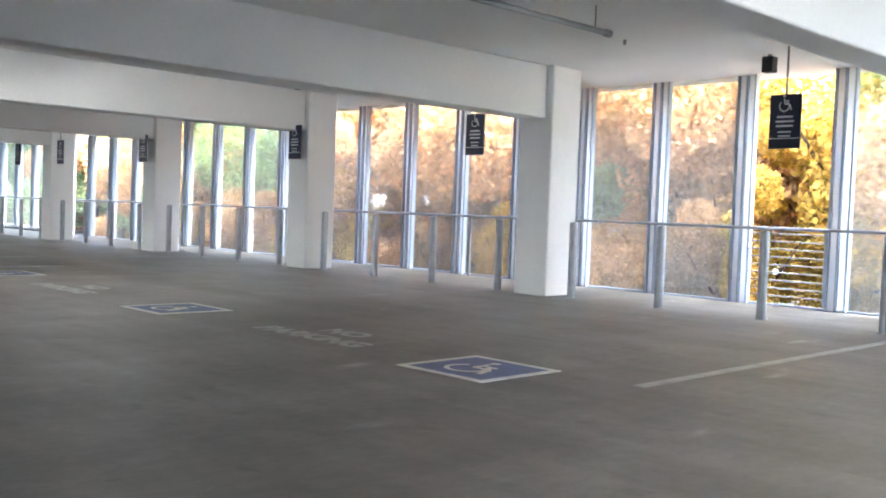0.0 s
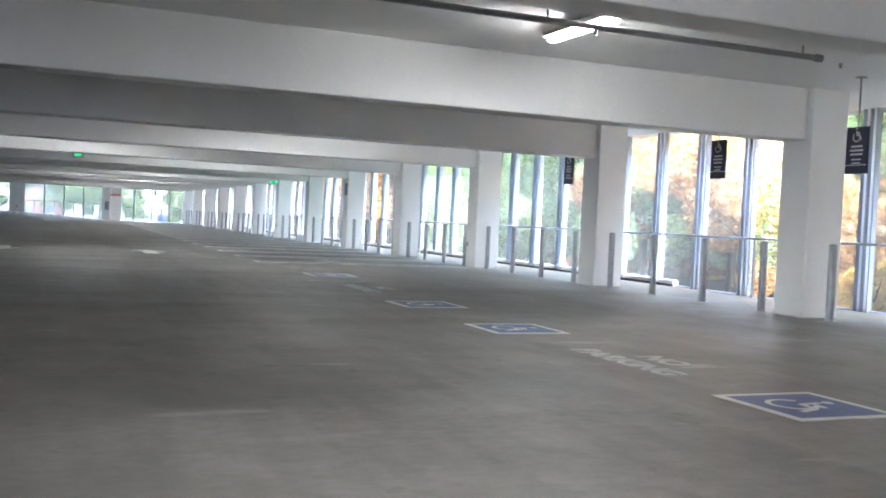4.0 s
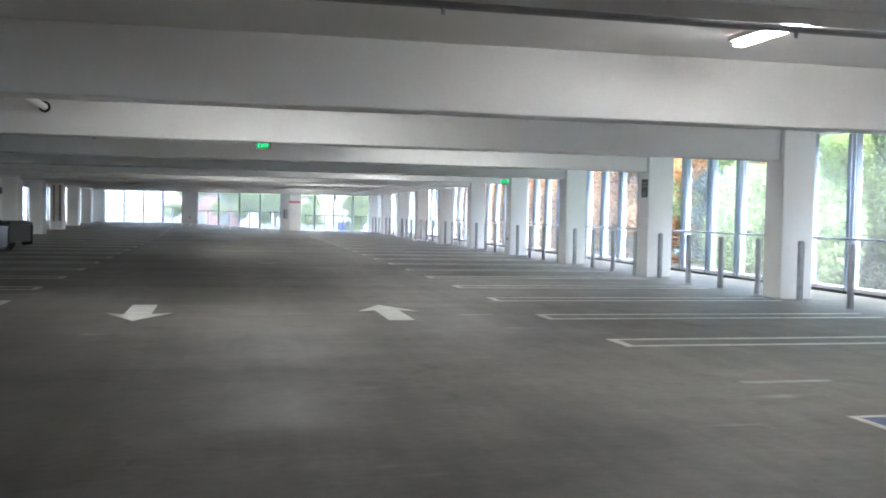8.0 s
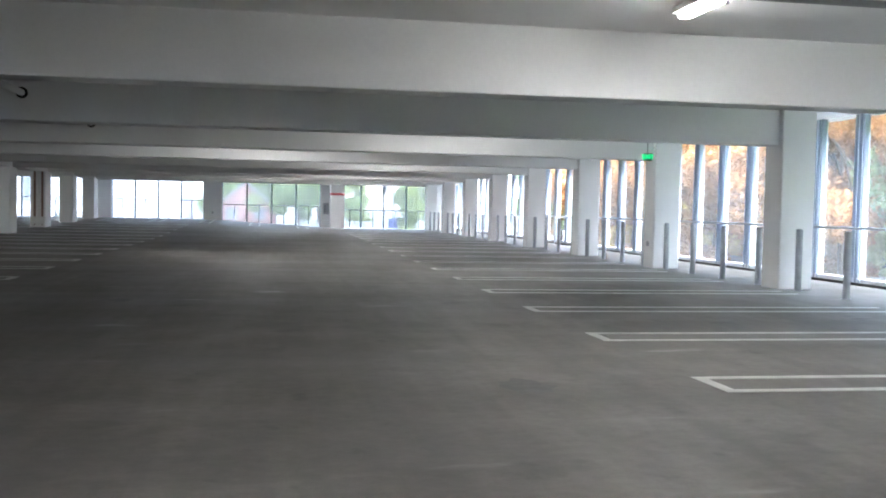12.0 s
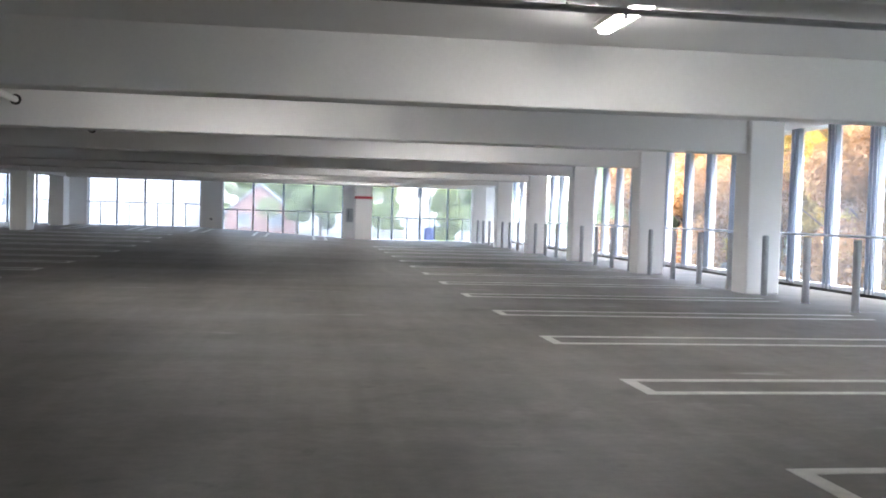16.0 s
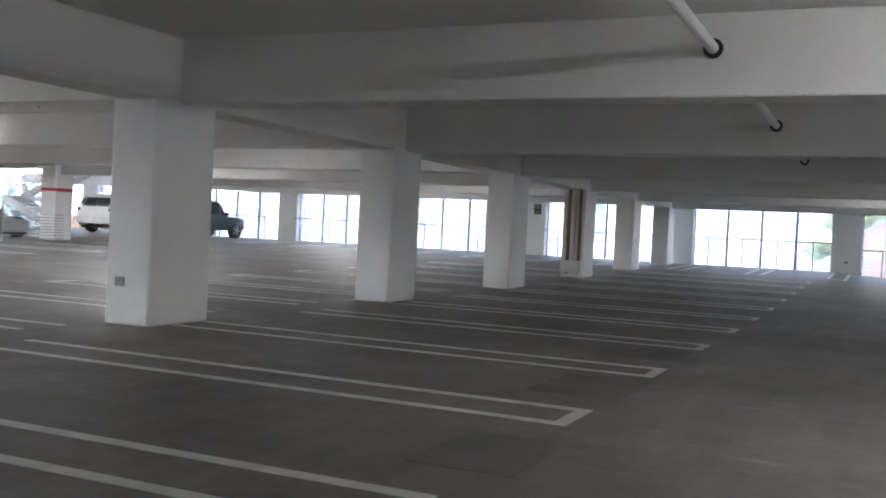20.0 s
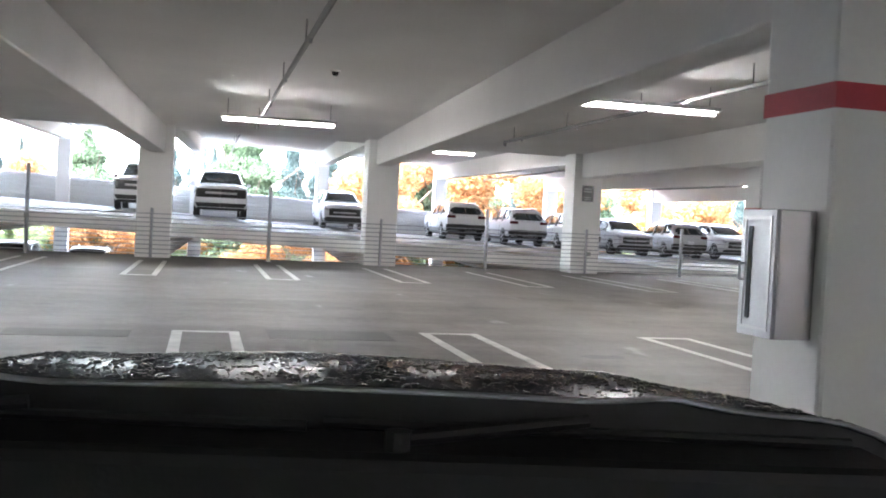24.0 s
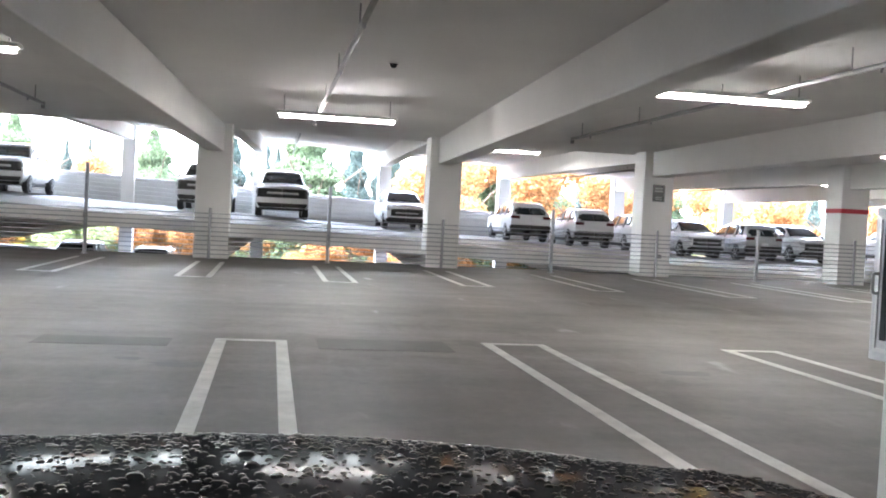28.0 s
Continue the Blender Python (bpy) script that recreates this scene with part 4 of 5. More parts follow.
def wall_sign(x, y, z, label, turn=0):
    g = thing("wall_sign", label, "sign", "column signs", at=(x, y, z), turn=turn)
    bm = B()
    box(bm, -0.012, 0, -0.16, 0.16, -0.21, 0.21, 0.004)
    part("panel", bm, M_SIGNK, g)
    bars(g, M_WORN, -0.0125, 2, 0.24, 0.12, 0.07, 5, 0.035)
    bars(g, M_WORN, -0.0125, 2, 0.2, -0.1, 0.05, 6, 0.02)
    return g


wall_sign(XF - 0.002, 27.12, 2.06, "black sign with pale writing on a column")
wall_sign(XH + 0.002, 44.75, 2.12, "black sign with pale writing on a column", 180)
wall_sign(-14.65, 72.74, 2.25, "small black sign on an end column", 90)


def exit_sign(x, y, z, turn, w=0.32, h=0.15, drop=0.0):
    g = thing("exit_sign", "lit green exit sign", "exit sign", "exit signs", at=(x, y, z), turn=turn)
    bm = B()
    box(bm, -0.025, 0.025, -w / 2, w / 2, -h / 2, h / 2, 0.006)
    part("housing", bm, M_EXITB, g)
    lettering("EXIT", h * 0.8, M_EXIT, "letters", g, pose(-0.029, 0, 0.0, 90, 0, -90), 0.001)
    lettering("EXIT", h * 0.8, M_EXIT, "letters", g, pose(0.029, 0, 0.0, 90, 0, 90), 0.001)
    if drop:
        bm = B()
        tube(bm, (0, 0, h / 2), (0, 0, h / 2 + drop), 0.012, 6)
        part("stem", bm, M_PIPEG, g)
    return g


exit_sign(0.0, 21.66, 2.385, 90, 0.25, 0.105, 0.03)
exit_sign(8.62, 37.6, 2.48, 90, 0.2, 0.17, 0.6)
exit_sign(XH + 0.2, 55.3, 2.5, -50, 0.34, 0.22, 0.55)
exit_sign(XH + 0.36, 29.0, 2.77, 180, 0.3, 0.2, 0.285)
exit_sign(-33.0, 70.2, 2.4, 90, 0.34, 0.2)

# black guide sign on a beam of the second bay
g = thing("guide_sign", "long black guide sign with white writing on a beam", "sign", at=(-19.03, 55.118, 2.64), turn=-2.53)
part("panel", box(B(), -1.2, 1.15, -0.03, 0, -0.16, 0.16, 0.006), M_SIGNK, g)
r = random.Random(3)
x = -1.1
while x < 0.95:
    w = r.uniform(0.08, 0.2)
    part("writing", box(B(), x, x + w, -0.034, -0.031, -0.03 - 0.02 * r.random(), 0.03 + 0.03 * r.random()), M_SIGNW, g)
    x += w + r.uniform(0.025, 0.07)
for x in (-1.37, 1.36):
    part("end_panel", box(B(), x - 0.16, x + 0.16, -0.03, 0, -0.16, 0.16, 0.006), M_SIGNW, g)

# ---- red bands on three columns, the extinguisher cabinet ----
def band(x0, x1, y0, y1, z0, z1):
    bm = B()
    e = 0.004
    for q in ((x0 - e, x1 + e, y0 - e, y0), (x0 - e, x1 + e, y1, y1 + e), (x0 - e, x0, y0, y1), (x1, x1 + e, y0, y1)):
        box(bm, *q, z0, z1)
    solid("painted_band", bm, M_RED, "red painted band round a column", "painted band", "red bands", "structure")


band(XG - 0.6, XG, 37.82, 38.83, 1.825, 1.95)
band(XH - 0.72, XH, 49.85, 50.65, 1.88, 2.0)
band(XH - 0.72, XH, 60.85, 61.65, 1.9, 2.02)
column(3.62, 4.4, 71.9, 72.6, 0, TOP - 0.001, "white-painted concrete column with a red band", "end columns")
band(3.62, 4.4, 71.9, 72.6, 1.87, 1.99)


def cabinet(x, y, z, turn=0):
    g = thing("extinguisher_cabinet", "brushed steel fire extinguisher cabinet on a white column", "cabinet", "fire cabinets", at=(x, y, z), turn=turn)
    bm = B()
    box(bm, -0.15, 0.15, -0.2, 0, -0.315, 0.315, 0.006)
    part("body", bm, M_CHROME, g)
    d = part("door", box(B(), -0.15, 0.15, -0.222, -0.202, -0.315, 0.315, 0.004), M_STEEL, g)
    bm = B()
    for q in ((-0.12, 0.12, 0.265, 0.28), (-0.12, 0.12, -0.28, -0.265), (-0.12, -0.105, -0.265, 0.265), (0.105, 0.12, -0.265, 0.265)):
        box(bm, q[0], q[1], -0.227, -0.222, q[2], q[3])
    part("door_moulding", bm, M_CHROME, d)
    part("slot_window", box(B(), -0.08, -0.045, -0.2265, -0.2225, -0.23, 0.23), M_CARGLASS, d, "narrow dark glass slot")
    bm = B()
    tube(bm, (-0.11, -0.25, -0.04), (-0.11, -0.25, 0.04), 0.007, 8)
    tube(bm, (-0.11, -0.222, -0.04), (-0.11, -0.25, -0.04), 0.007, 8)
    tube(bm, (-0.11, -0.222, 0.04), (-0.11, -0.25, 0.04), 0.007, 8)
    part("handle", bm, M_CHROME, d)
    return g


cabinet(-9.145, 37.818, 1.015)
cabinet(3.4, 72.74, 1.1)

# small boxes on columns
def outlet(x, y, z, turn):
    g = thing("outlet_box", "small grey outlet box on a column", "outlet box", "outlet boxes", at=(x, y, z), turn=turn)
    part("box", box(B(), -0.03, 0, -0.06, 0.06, -0.05, 0.05, 0.006), M_PIPEG, g)
    part("cover", box(B(), -0.036, -0.031, -0.05, 0.05, -0.04, 0.04, 0.004), M_PIPEG, g)


outlet(-9.3, 43.318, 0.47, 90)
outlet(XF, 16.4, 0.57, 0)
outlet(XF, 38.2, 0.55, 0)
outlet(-2.9, 72.748, 0.75, 90)
outlet(XH, 44.85, 0.52, 180)

# ---- pipes ----
g = thing("drain_pipe", "white pipe running along the hall through the beams", "pipe", at=(-3.2, 0, 2.85))
bm = B()
tube(bm, (0, 18, 0), (0, 73, 0), 0.05, 12)
part("run", bm, M_PIPE, g)
bm = B()
bmesh.ops.create_cone(bm, cap_ends=True, segments=16, radius1=0.085, radius2=0.085, depth=0.03, matrix=pose(0, 0, 0, 90, 0, 0))
me = meshed("sleeve", bm, M_BLACK)
for k in range(4, KMAX + 1):
    part_of("sleeve", me, g, (0, BAY * k - 0.155 - 0.218, 0))


def sprinkler(x0, x1, y, z, label, soffit):
    g = thing("sprinkler_pipe", label, "pipe", "sprinkler pipes", at=(0, y, z))
    bm = B()
    tube(bm, (x0, 0, 0), (x1, 0, 0), 0.03, 8)
    part("run", bm, M_PIPEG, g)
    bm = B()
    tube(bm, (x1 - 0.05, 0, 0), (x1 + 0.02, 0, 0), 0.04, 10)
    part("end_cap", bm, M_PIPEG, g)
    bm = B()
    tube(bm, (x0, 0, 0.03), (x0, 0, -0.09), 0.036, 10)
    part("end_elbow", bm, M_PIPEG, g)
    x = x0 + 0.6
    while x < x1:
        bm = B()
        tube(bm, (x, 0, 0.03), (x, 0, soffit - z), 0.009, 6)
        part("hanger", bm, M_PIPEG, g)
        bm = B()
        tube(bm, (x + 0.5, 0, -0.07), (x + 0.5, 0, -0.02), 0.014, 6, 0.02)
        part("sprinkler_head", bm, M_STEEL, g)
        x += 2.9
    return g


for k in range(KMIN, KMAX):
    sprinkler(-8.82, 6.5, BAY * k + 2.27, 2.92, "grey sprinkler pipe hung under the slab", TOP)
    if 3 <= k <= 12:
        sprinkler(-24.0, -10.5, BAY * k + {5: 3.5, 6: 2.85, 7: 2.4}.get(k, 2.6), 2.9, "grey sprinkler pipe hung under the slab", TOP)
        z = ramp_z(BAY * k + 2.9, -38.0)
        sprinkler(-46.0, -31.5, BAY * k + 2.9, z + 2.85, "grey sprinkler pipe over the ramp", z + TOP + 0.1)

# downpipes with a guard box at an inner column
g = thing("downpipe", "brown and white downpipes with a white guard box at a column", "downpipe", at=(-9.3, 59.5, deck_z(-9.3, 59.6)))
for x, m in ((0.0, M_BROWN), (0.3, M_BROWN), (0.15, M_PIPE)):
    bm = B()
    tube(bm, (x, 0.18, 0.1), (x, 0.18, TOP), 0.045, 10)
    part("pipe", bm, m, g)
bm = B()
box(bm, -0.12, 0.45, -0.05, 0.32, 0.14, 0.45, 0.02)
part("guard_box", bm, M_PIPE, g)
for x in (-0.06, 0.36):
    bm = B()
    box(bm, x, x + 0.06, -0.04, 0.02, 0, 0.14)
    part("foot", bm, M_PIPE, g)

# smoke detectors and cameras under the slab
for x, y, z in ((-17.97, 36.57, TOP), (-17.97, 47.57, TOP), (-17.97, 25.57, TOP)):
    g = thing("smoke_detector", "round dark detector under the slab", "detector", "detectors", at=(x, y, z))
    part("base", tube(B(), (0, 0, -0.02), (0, 0, 0), 0.07, 14), M_PIPE, g)
    part("head", tube(B(), (0, 0, -0.07), (0, 0, -0.02), 0.03, 14, 0.055), M_BLACK, g)
for y in (-14.3, -8.9):
    g = thing("loudspeaker", "small black loudspeaker under the slab", "loudspeaker", "loudspeakers", at=(9.7, y, TOP))
    part("case", box(B(), -0.07, 0.07, -0.07, 0.07, -0.22, -0.03, 0.01), M_BLACK, g)
    part("bracket", box(B(), -0.02, 0.02, -0.02, 0.02, -0.03, 0), M_PIPEG, g)

# ---- ramp edge: cable barrier, posts ----
bm = B()
tube(bm, (0, 0, 0), (0, BAY - 0.01, 0), 0.011, 6)
me_cable = meshed("cable", bm, M_STEEL)
for k in range(3, 11):
    g = thing("cable_barrier", "pale steel cables strung past the ramp columns on slim posts", "cable barrier", "cable barriers", at=(XH + 0.09, BAY * k + 0.72, 0))
    for i in range(10):
        part_of("cable", me_cable, g, (0, 0, 0.1 + 0.105 * i))
    bm = B()
    tube(bm, (0.05, 0, 0.0), (0.05, 0, 1.18), 0.035, 10)
    part("end_post", bm, M_STEEL, g)
    part("base_plate", box(B(), -0.02, 0.12, -0.07, 0.07, 0, 0.012), M_STEEL, g)
    zt = max(1.15, ramp_z(BAY * (k + 0.5) + 0.8, XH) + 1.15)
    bm = B()
    tube(bm, (0.055, BAY / 2, 0.0), (0.055, BAY / 2, zt), 0.045, 10)
    part("tall_post", bm, M_STEEL, g)
    part("base_plate", box(B(), -0.03, 0.14, BAY / 2 - 0.08, BAY / 2 + 0.08, 0, 0.012), M_STEEL, g)
    part("tag_box", box(B(), 0.1, 0.13, BAY / 2 - 0.05, BAY / 2 + 0.05, 0.82, 0.94, 0.006), M_PIPEG, g)

# outer parapet of the ramp in ribbed cladding
for k in range(0, KMAX):
    y0, y1 = BAY * k + 1.8, BAY * (k + 1) + 1.25
    z0, z1 = ramp_z(y0, XK), ramp_z(y1, XK)
    g = thing("parapet", "pale ribbed metal parapet between outer columns", "parapet", "parapets", at=(XK - 0.3, y0, 0))
    for lev in (0.0, -3.35):
        for i in range(6):
            a = 0.0 + 0.185 * i + lev
            bm = B()
            v = [bm.verts.new(p) for p in ((0, 0, z0 + a), (0, y1 - y0, z1 + a), (0, y1 - y0, z1 + a + 0.184), (0, 0, z0 + a + 0.184),
                                           (0.06, 0, z0 + a + 0.012), (0.06, y1 - y0, z1 + a + 0.012), (0.06, y1 - y0, z1 + a + 0.172), (0.06, 0, z0 + a + 0.172))]
            for f in ((0, 1, 2, 3), (4, 7, 6, 5), (0, 4, 5, 1), (3, 2, 6, 7), (0, 3, 7, 4), (1, 5, 6, 2)):
                bm.faces.new([v[j] for j in f])
            part("plank", bm, M_PARAPET, g)

# ---- vehicles ----
def wheel_mesh():
    bm = B()
    bmesh.ops.create_cone(bm, cap_ends=True, segments=22, radius1=0.36, radius2=0.36, depth=0.23, matrix=pose(0, 0, 0, 90, 0, 0))
    bmesh.ops.bevel(bm, geom=[e for e in bm.edges if abs(e.verts[0].co.y - e.verts[1].co.y) < 1e-4], offset=0.04, segments=2, affect='EDGES')
    t = meshed("tyre", bm, M_TYRE, False)
    bm = B()
    for s in (-1, 1):
        bmesh.ops.create_cone(bm, cap_ends=False, segments=20, radius1=0.25, radius2=0.235, depth=0.03, matrix=pose(0, s * 0.112, 0, 90, 0, 0))
        for i in range(5):
            a = i * 2 * math.pi / 5
            m = pose(0.13 * math.cos(a), s * 0.125, 0.13 * math.sin(a)) @ Matrix.Rotation(-a, 4, 'Y')
            bmesh.ops.create_cube(bm, size=1, matrix=m @ Matrix.Diagonal((0.2, 0.02, 0.035, 1)))
    r = meshed("rim", bm, M_RIM)
    return t, r


TYRE, RIM = wheel_mesh()


def spline(P, n):
    """Rows of control points P, run through smoothly with n steps between two of them."""
    P = np.asarray(P, float)
    out = []
    for i in range(len(P) - 1):
        a, b, c, d = P[max(i - 1, 0)], P[i], P[i + 1], P[min(i + 2, len(P) - 1)]
        for k in range(n + (i == len(P) - 2)):
            t = k / n
            m0, m1 = (c - a) * 0.32, (d - b) * 0.32
            out.append((2 * t ** 3 - 3 * t ** 2 + 1) * b + (t ** 3 - 2 * t ** 2 + t) * m0 + (-2 * t ** 3 + 3 * t ** 2) * c + (t ** 3 - t ** 2) * m1)
    return np.array(out)


# stations from tail to nose: x, half width, sill, belt, top, half width of the top, lean of the part above the belt
SHELLS = {
    "suv": [(-2.3, 0.84, 0.44, 1.1, 1.54, 0.58, 0.5), (-2.12, 0.91, 0.36, 1.12, 1.62, 0.63, 0.36), (-1.4, 0.93, 0.3, 1.1, 1.68, 0.68, 0), (-0.4, 0.93, 0.3, 1.06, 1.70, 0.68, 0),
            (0.3, 0.93, 0.3, 1.05, 1.64, 0.65, 0), (0.82, 0.93, 0.3, 1.05, 1.40, 0.74, 0), (1.25, 0.93, 0.3, 1.06, 1.17, 0.82, 0), (1.8, 0.92, 0.3, 1.04, 1.10, 0.78, 0), (2.14, 0.9, 0.3, 0.98, 1.03, 0.72, 0), (2.3, 0.8, 0.34, 0.88, 0.95, 0.62, 0)],
    "pickup": [(-2.85, 0.94, 0.55, 1.12, 1.2, 0.84, 0), (-2.7, 0.98, 0.5, 1.16, 1.22, 0.86, 0), (-0.95, 0.98, 0.45, 1.17, 1.22, 0.86, 0), (-0.84, 0.98, 0.45, 1.2, 1.82, 0.70, 0), (-0.2, 0.98, 0.42, 1.2, 1.91, 0.71, 0),
               (0.5, 0.98, 0.42, 1.2, 1.84, 0.69, 0), (0.95, 0.98, 0.42, 1.2, 1.56, 0.78, 0), (1.4, 0.98, 0.42, 1.2, 1.33, 0.87, 0), (2.3, 0.98, 0.4, 1.2, 1.29, 0.86, 0), (2.74, 0.97, 0.36, 1.17, 1.24, 0.84, 0), (2.86, 0.93, 0.40, 1.1, 1.17, 0.78, 0)],
    "minivan": [(-2.52, 0.9, 0.4, 1.1, 1.64, 0.72, 0.26), (-2.36, 0.97, 0.3, 1.1, 1.72, 0.76, 0.16), (-1.4, 0.98, 0.26, 1.08, 1.78, 0.78, 0), (-0.2, 0.98, 0.26, 1.05, 1.76, 0.77, 0), (0.6, 0.98, 0.26, 1.03, 1.65, 0.74, 0),
                (1.2, 0.98, 0.26, 1.02, 1.36, 0.77, 0), (1.75, 0.97, 0.26, 0.98, 1.07, 0.78, 0), (2.2, 0.94, 0.26, 0.9, 0.96, 0.7, 0), (2.5, 0.8, 0.3, 0.76, 0.82, 0.56, 0)],
    "sports_car": [(-2.2, 0.74, 0.4, 0.76, 0.8, 0.5, 0), (-2.0, 0.86, 0.28, 0.82, 0.9, 0.6, 0), (-1.3, 0.9, 0.22, 0.86, 1.05, 0.56, 0), (-0.6, 0.89, 0.2, 0.84, 1.25, 0.5, 0), (0.0, 0.87, 0.2, 0.8, 1.29, 0.5, 0),
                   (0.4, 0.87, 0.2, 0.78, 1.2, 0.52, 0), (0.85, 0.87, 0.2, 0.76, 0.92, 0.58, 0), (1.15, 0.88, 0.2, 0.76, 0.78, 0.62, 0), (1.75, 0.87, 0.2, 0.68, 0.68, 0.56, 0), (2.05, 0.8, 0.2, 0.56, 0.57, 0.5, 0), (2.2, 0.62, 0.24, 0.44, 0.46, 0.4, 0)],
    "jeep": [(-1.95, 0.8, 0.5, 0.98, 1.6, 0.66, 0.1), (-1.86, 0.85, 0.45, 1.0, 1.66, 0.7, 0.06), (-1.0, 0.85, 0.42, 1.0, 1.69, 0.72, 0), (-0.1, 0.85, 0.42, 1.0, 1.68, 0.7, 0), (0.25, 0.85, 0.42, 1.0, 1.6, 0.68, 0),
             (0.5, 0.85, 0.42, 1.0, 1.3, 0.7, 0), (0.72, 0.85, 0.42, 0.99, 1.06, 0.72, 0), (1.5, 0.84, 0.42, 0.96, 1.02, 0.7, 0), (1.82, 0.82, 0.42, 0.9, 0.96, 0.66, 0), (1.95, 0.74, 0.45, 0.82, 0.88, 0.58, 0)],
}
ROOF = {"suv": (1, 4, 6), "pickup": (3, 5, 7), "minivan": (1, 4, 6), "sports_car": (2, 5, 7), "jeep": (1, 4, 6)}   # rear glass, top and foot of the windscreen
AXLES = {"suv": (-1.35, 1.38), "pickup": (-1.85, 1.8), "minivan": (-1.55, 1.5), "sports_car": (-1.15, 1.3), "jeep": (-1.1, 1.2)}


class Shell:
    """A car's skin: a smooth surface over its stations, of which panels can be taken."""
    def __init__(self, kind):
        rows = []
        st = SHELLS[kind]
        first = [(s, 0.0) for s in (st[0],)] + [(s, 1.0) for s in st] + [(st[-1], 0.0)]
        for (x, w, z0, zb, zt, wt, lean), k in first:
            half = [(w * 0.9, z0), (w, z0 + 0.14), (w * 1.0, (z0 + zb) * 0.52), (w * 0.975, zb), (wt + 0.03, zt - 0.07), (wt * 0.75, zt), (0.0, zt + 0.015)]
            nose = 0.04 if k == 0.0 else 0.0
            sg = -1 if x < 0 else 1
            ring = [(x + sg * nose + lean * max(0.0, (z - zb) / max(0.1, zt - zb)), y * (k or 0.002), z) for y, z in half]
            rows.append(ring + [(a, -b, c) for a, b, c in ring[-2::-1]])
        self.n = 5
        a = spline(np.array(rows), self.n)
        self.g = spline(a.transpose(1, 0, 2), self.n).transpose(1, 0, 2)
        d0 = np.gradient(self.g, axis=0)
        d1 = np.gradient(self.g, axis=1)
        nm = np.cross(d0, d1)
        nm /= np.linalg.norm(nm, axis=2)[:, :, None] + 1e-9
        c = self.g - np.array((0, 0, 0.75))
        flip = np.sign((nm * c * (0.3, 1, 1)).sum(2))
        self.nm = nm * flip[:, :, None]

    def panel(self, u0, u1, v0, v1, lift, thick=0.0):
        """The skin between stations u0 and u1, ring points v0 and v1, raised by lift."""
        n = self.n
        i0, i1, j0, j1 = round(u0 * n), round(u1 * n), round(v0 * n), round(v1 * n)
        i1, j1 = max(i1, i0 + 1), max(j1, j0 + 1)
        p = self.g[i0:i1 + 1, j0:j1 + 1] + self.nm[i0:i1 + 1, j0:j1 + 1] * lift
        bm = B()
        vs = [[bm.verts.new(q) for q in row] for row in p]
        for r, s in zip(vs, vs[1:]):
            for i in range(len(r) - 1):
                bm.faces.new((r[i], r[i + 1], s[i + 1], s[i]))
        if thick:
            q = self.g[i0:i1 + 1, j0:j1 + 1] - self.nm[i0:i1 + 1, j0:j1 + 1] * thick
            lo = [[bm.verts.new(k) for k in row] for row in q]
            rim = [(i, 0) for i in range(len(vs))] + [(len(vs) - 1, j) for j in range(1, len(vs[0]))] + [(i, len(vs[0]) - 1) for i in range(len(vs) - 2, -1, -1)] + [(0, j) for j in range(len(vs[0]) - 2, 0, -1)]
            for (a, b), (c, d) in zip(rim, rim[1:] + rim[:1]):
                bm.faces.new((vs[a][b], vs[c][d], lo[c][d], lo[a][b]))
        return bm


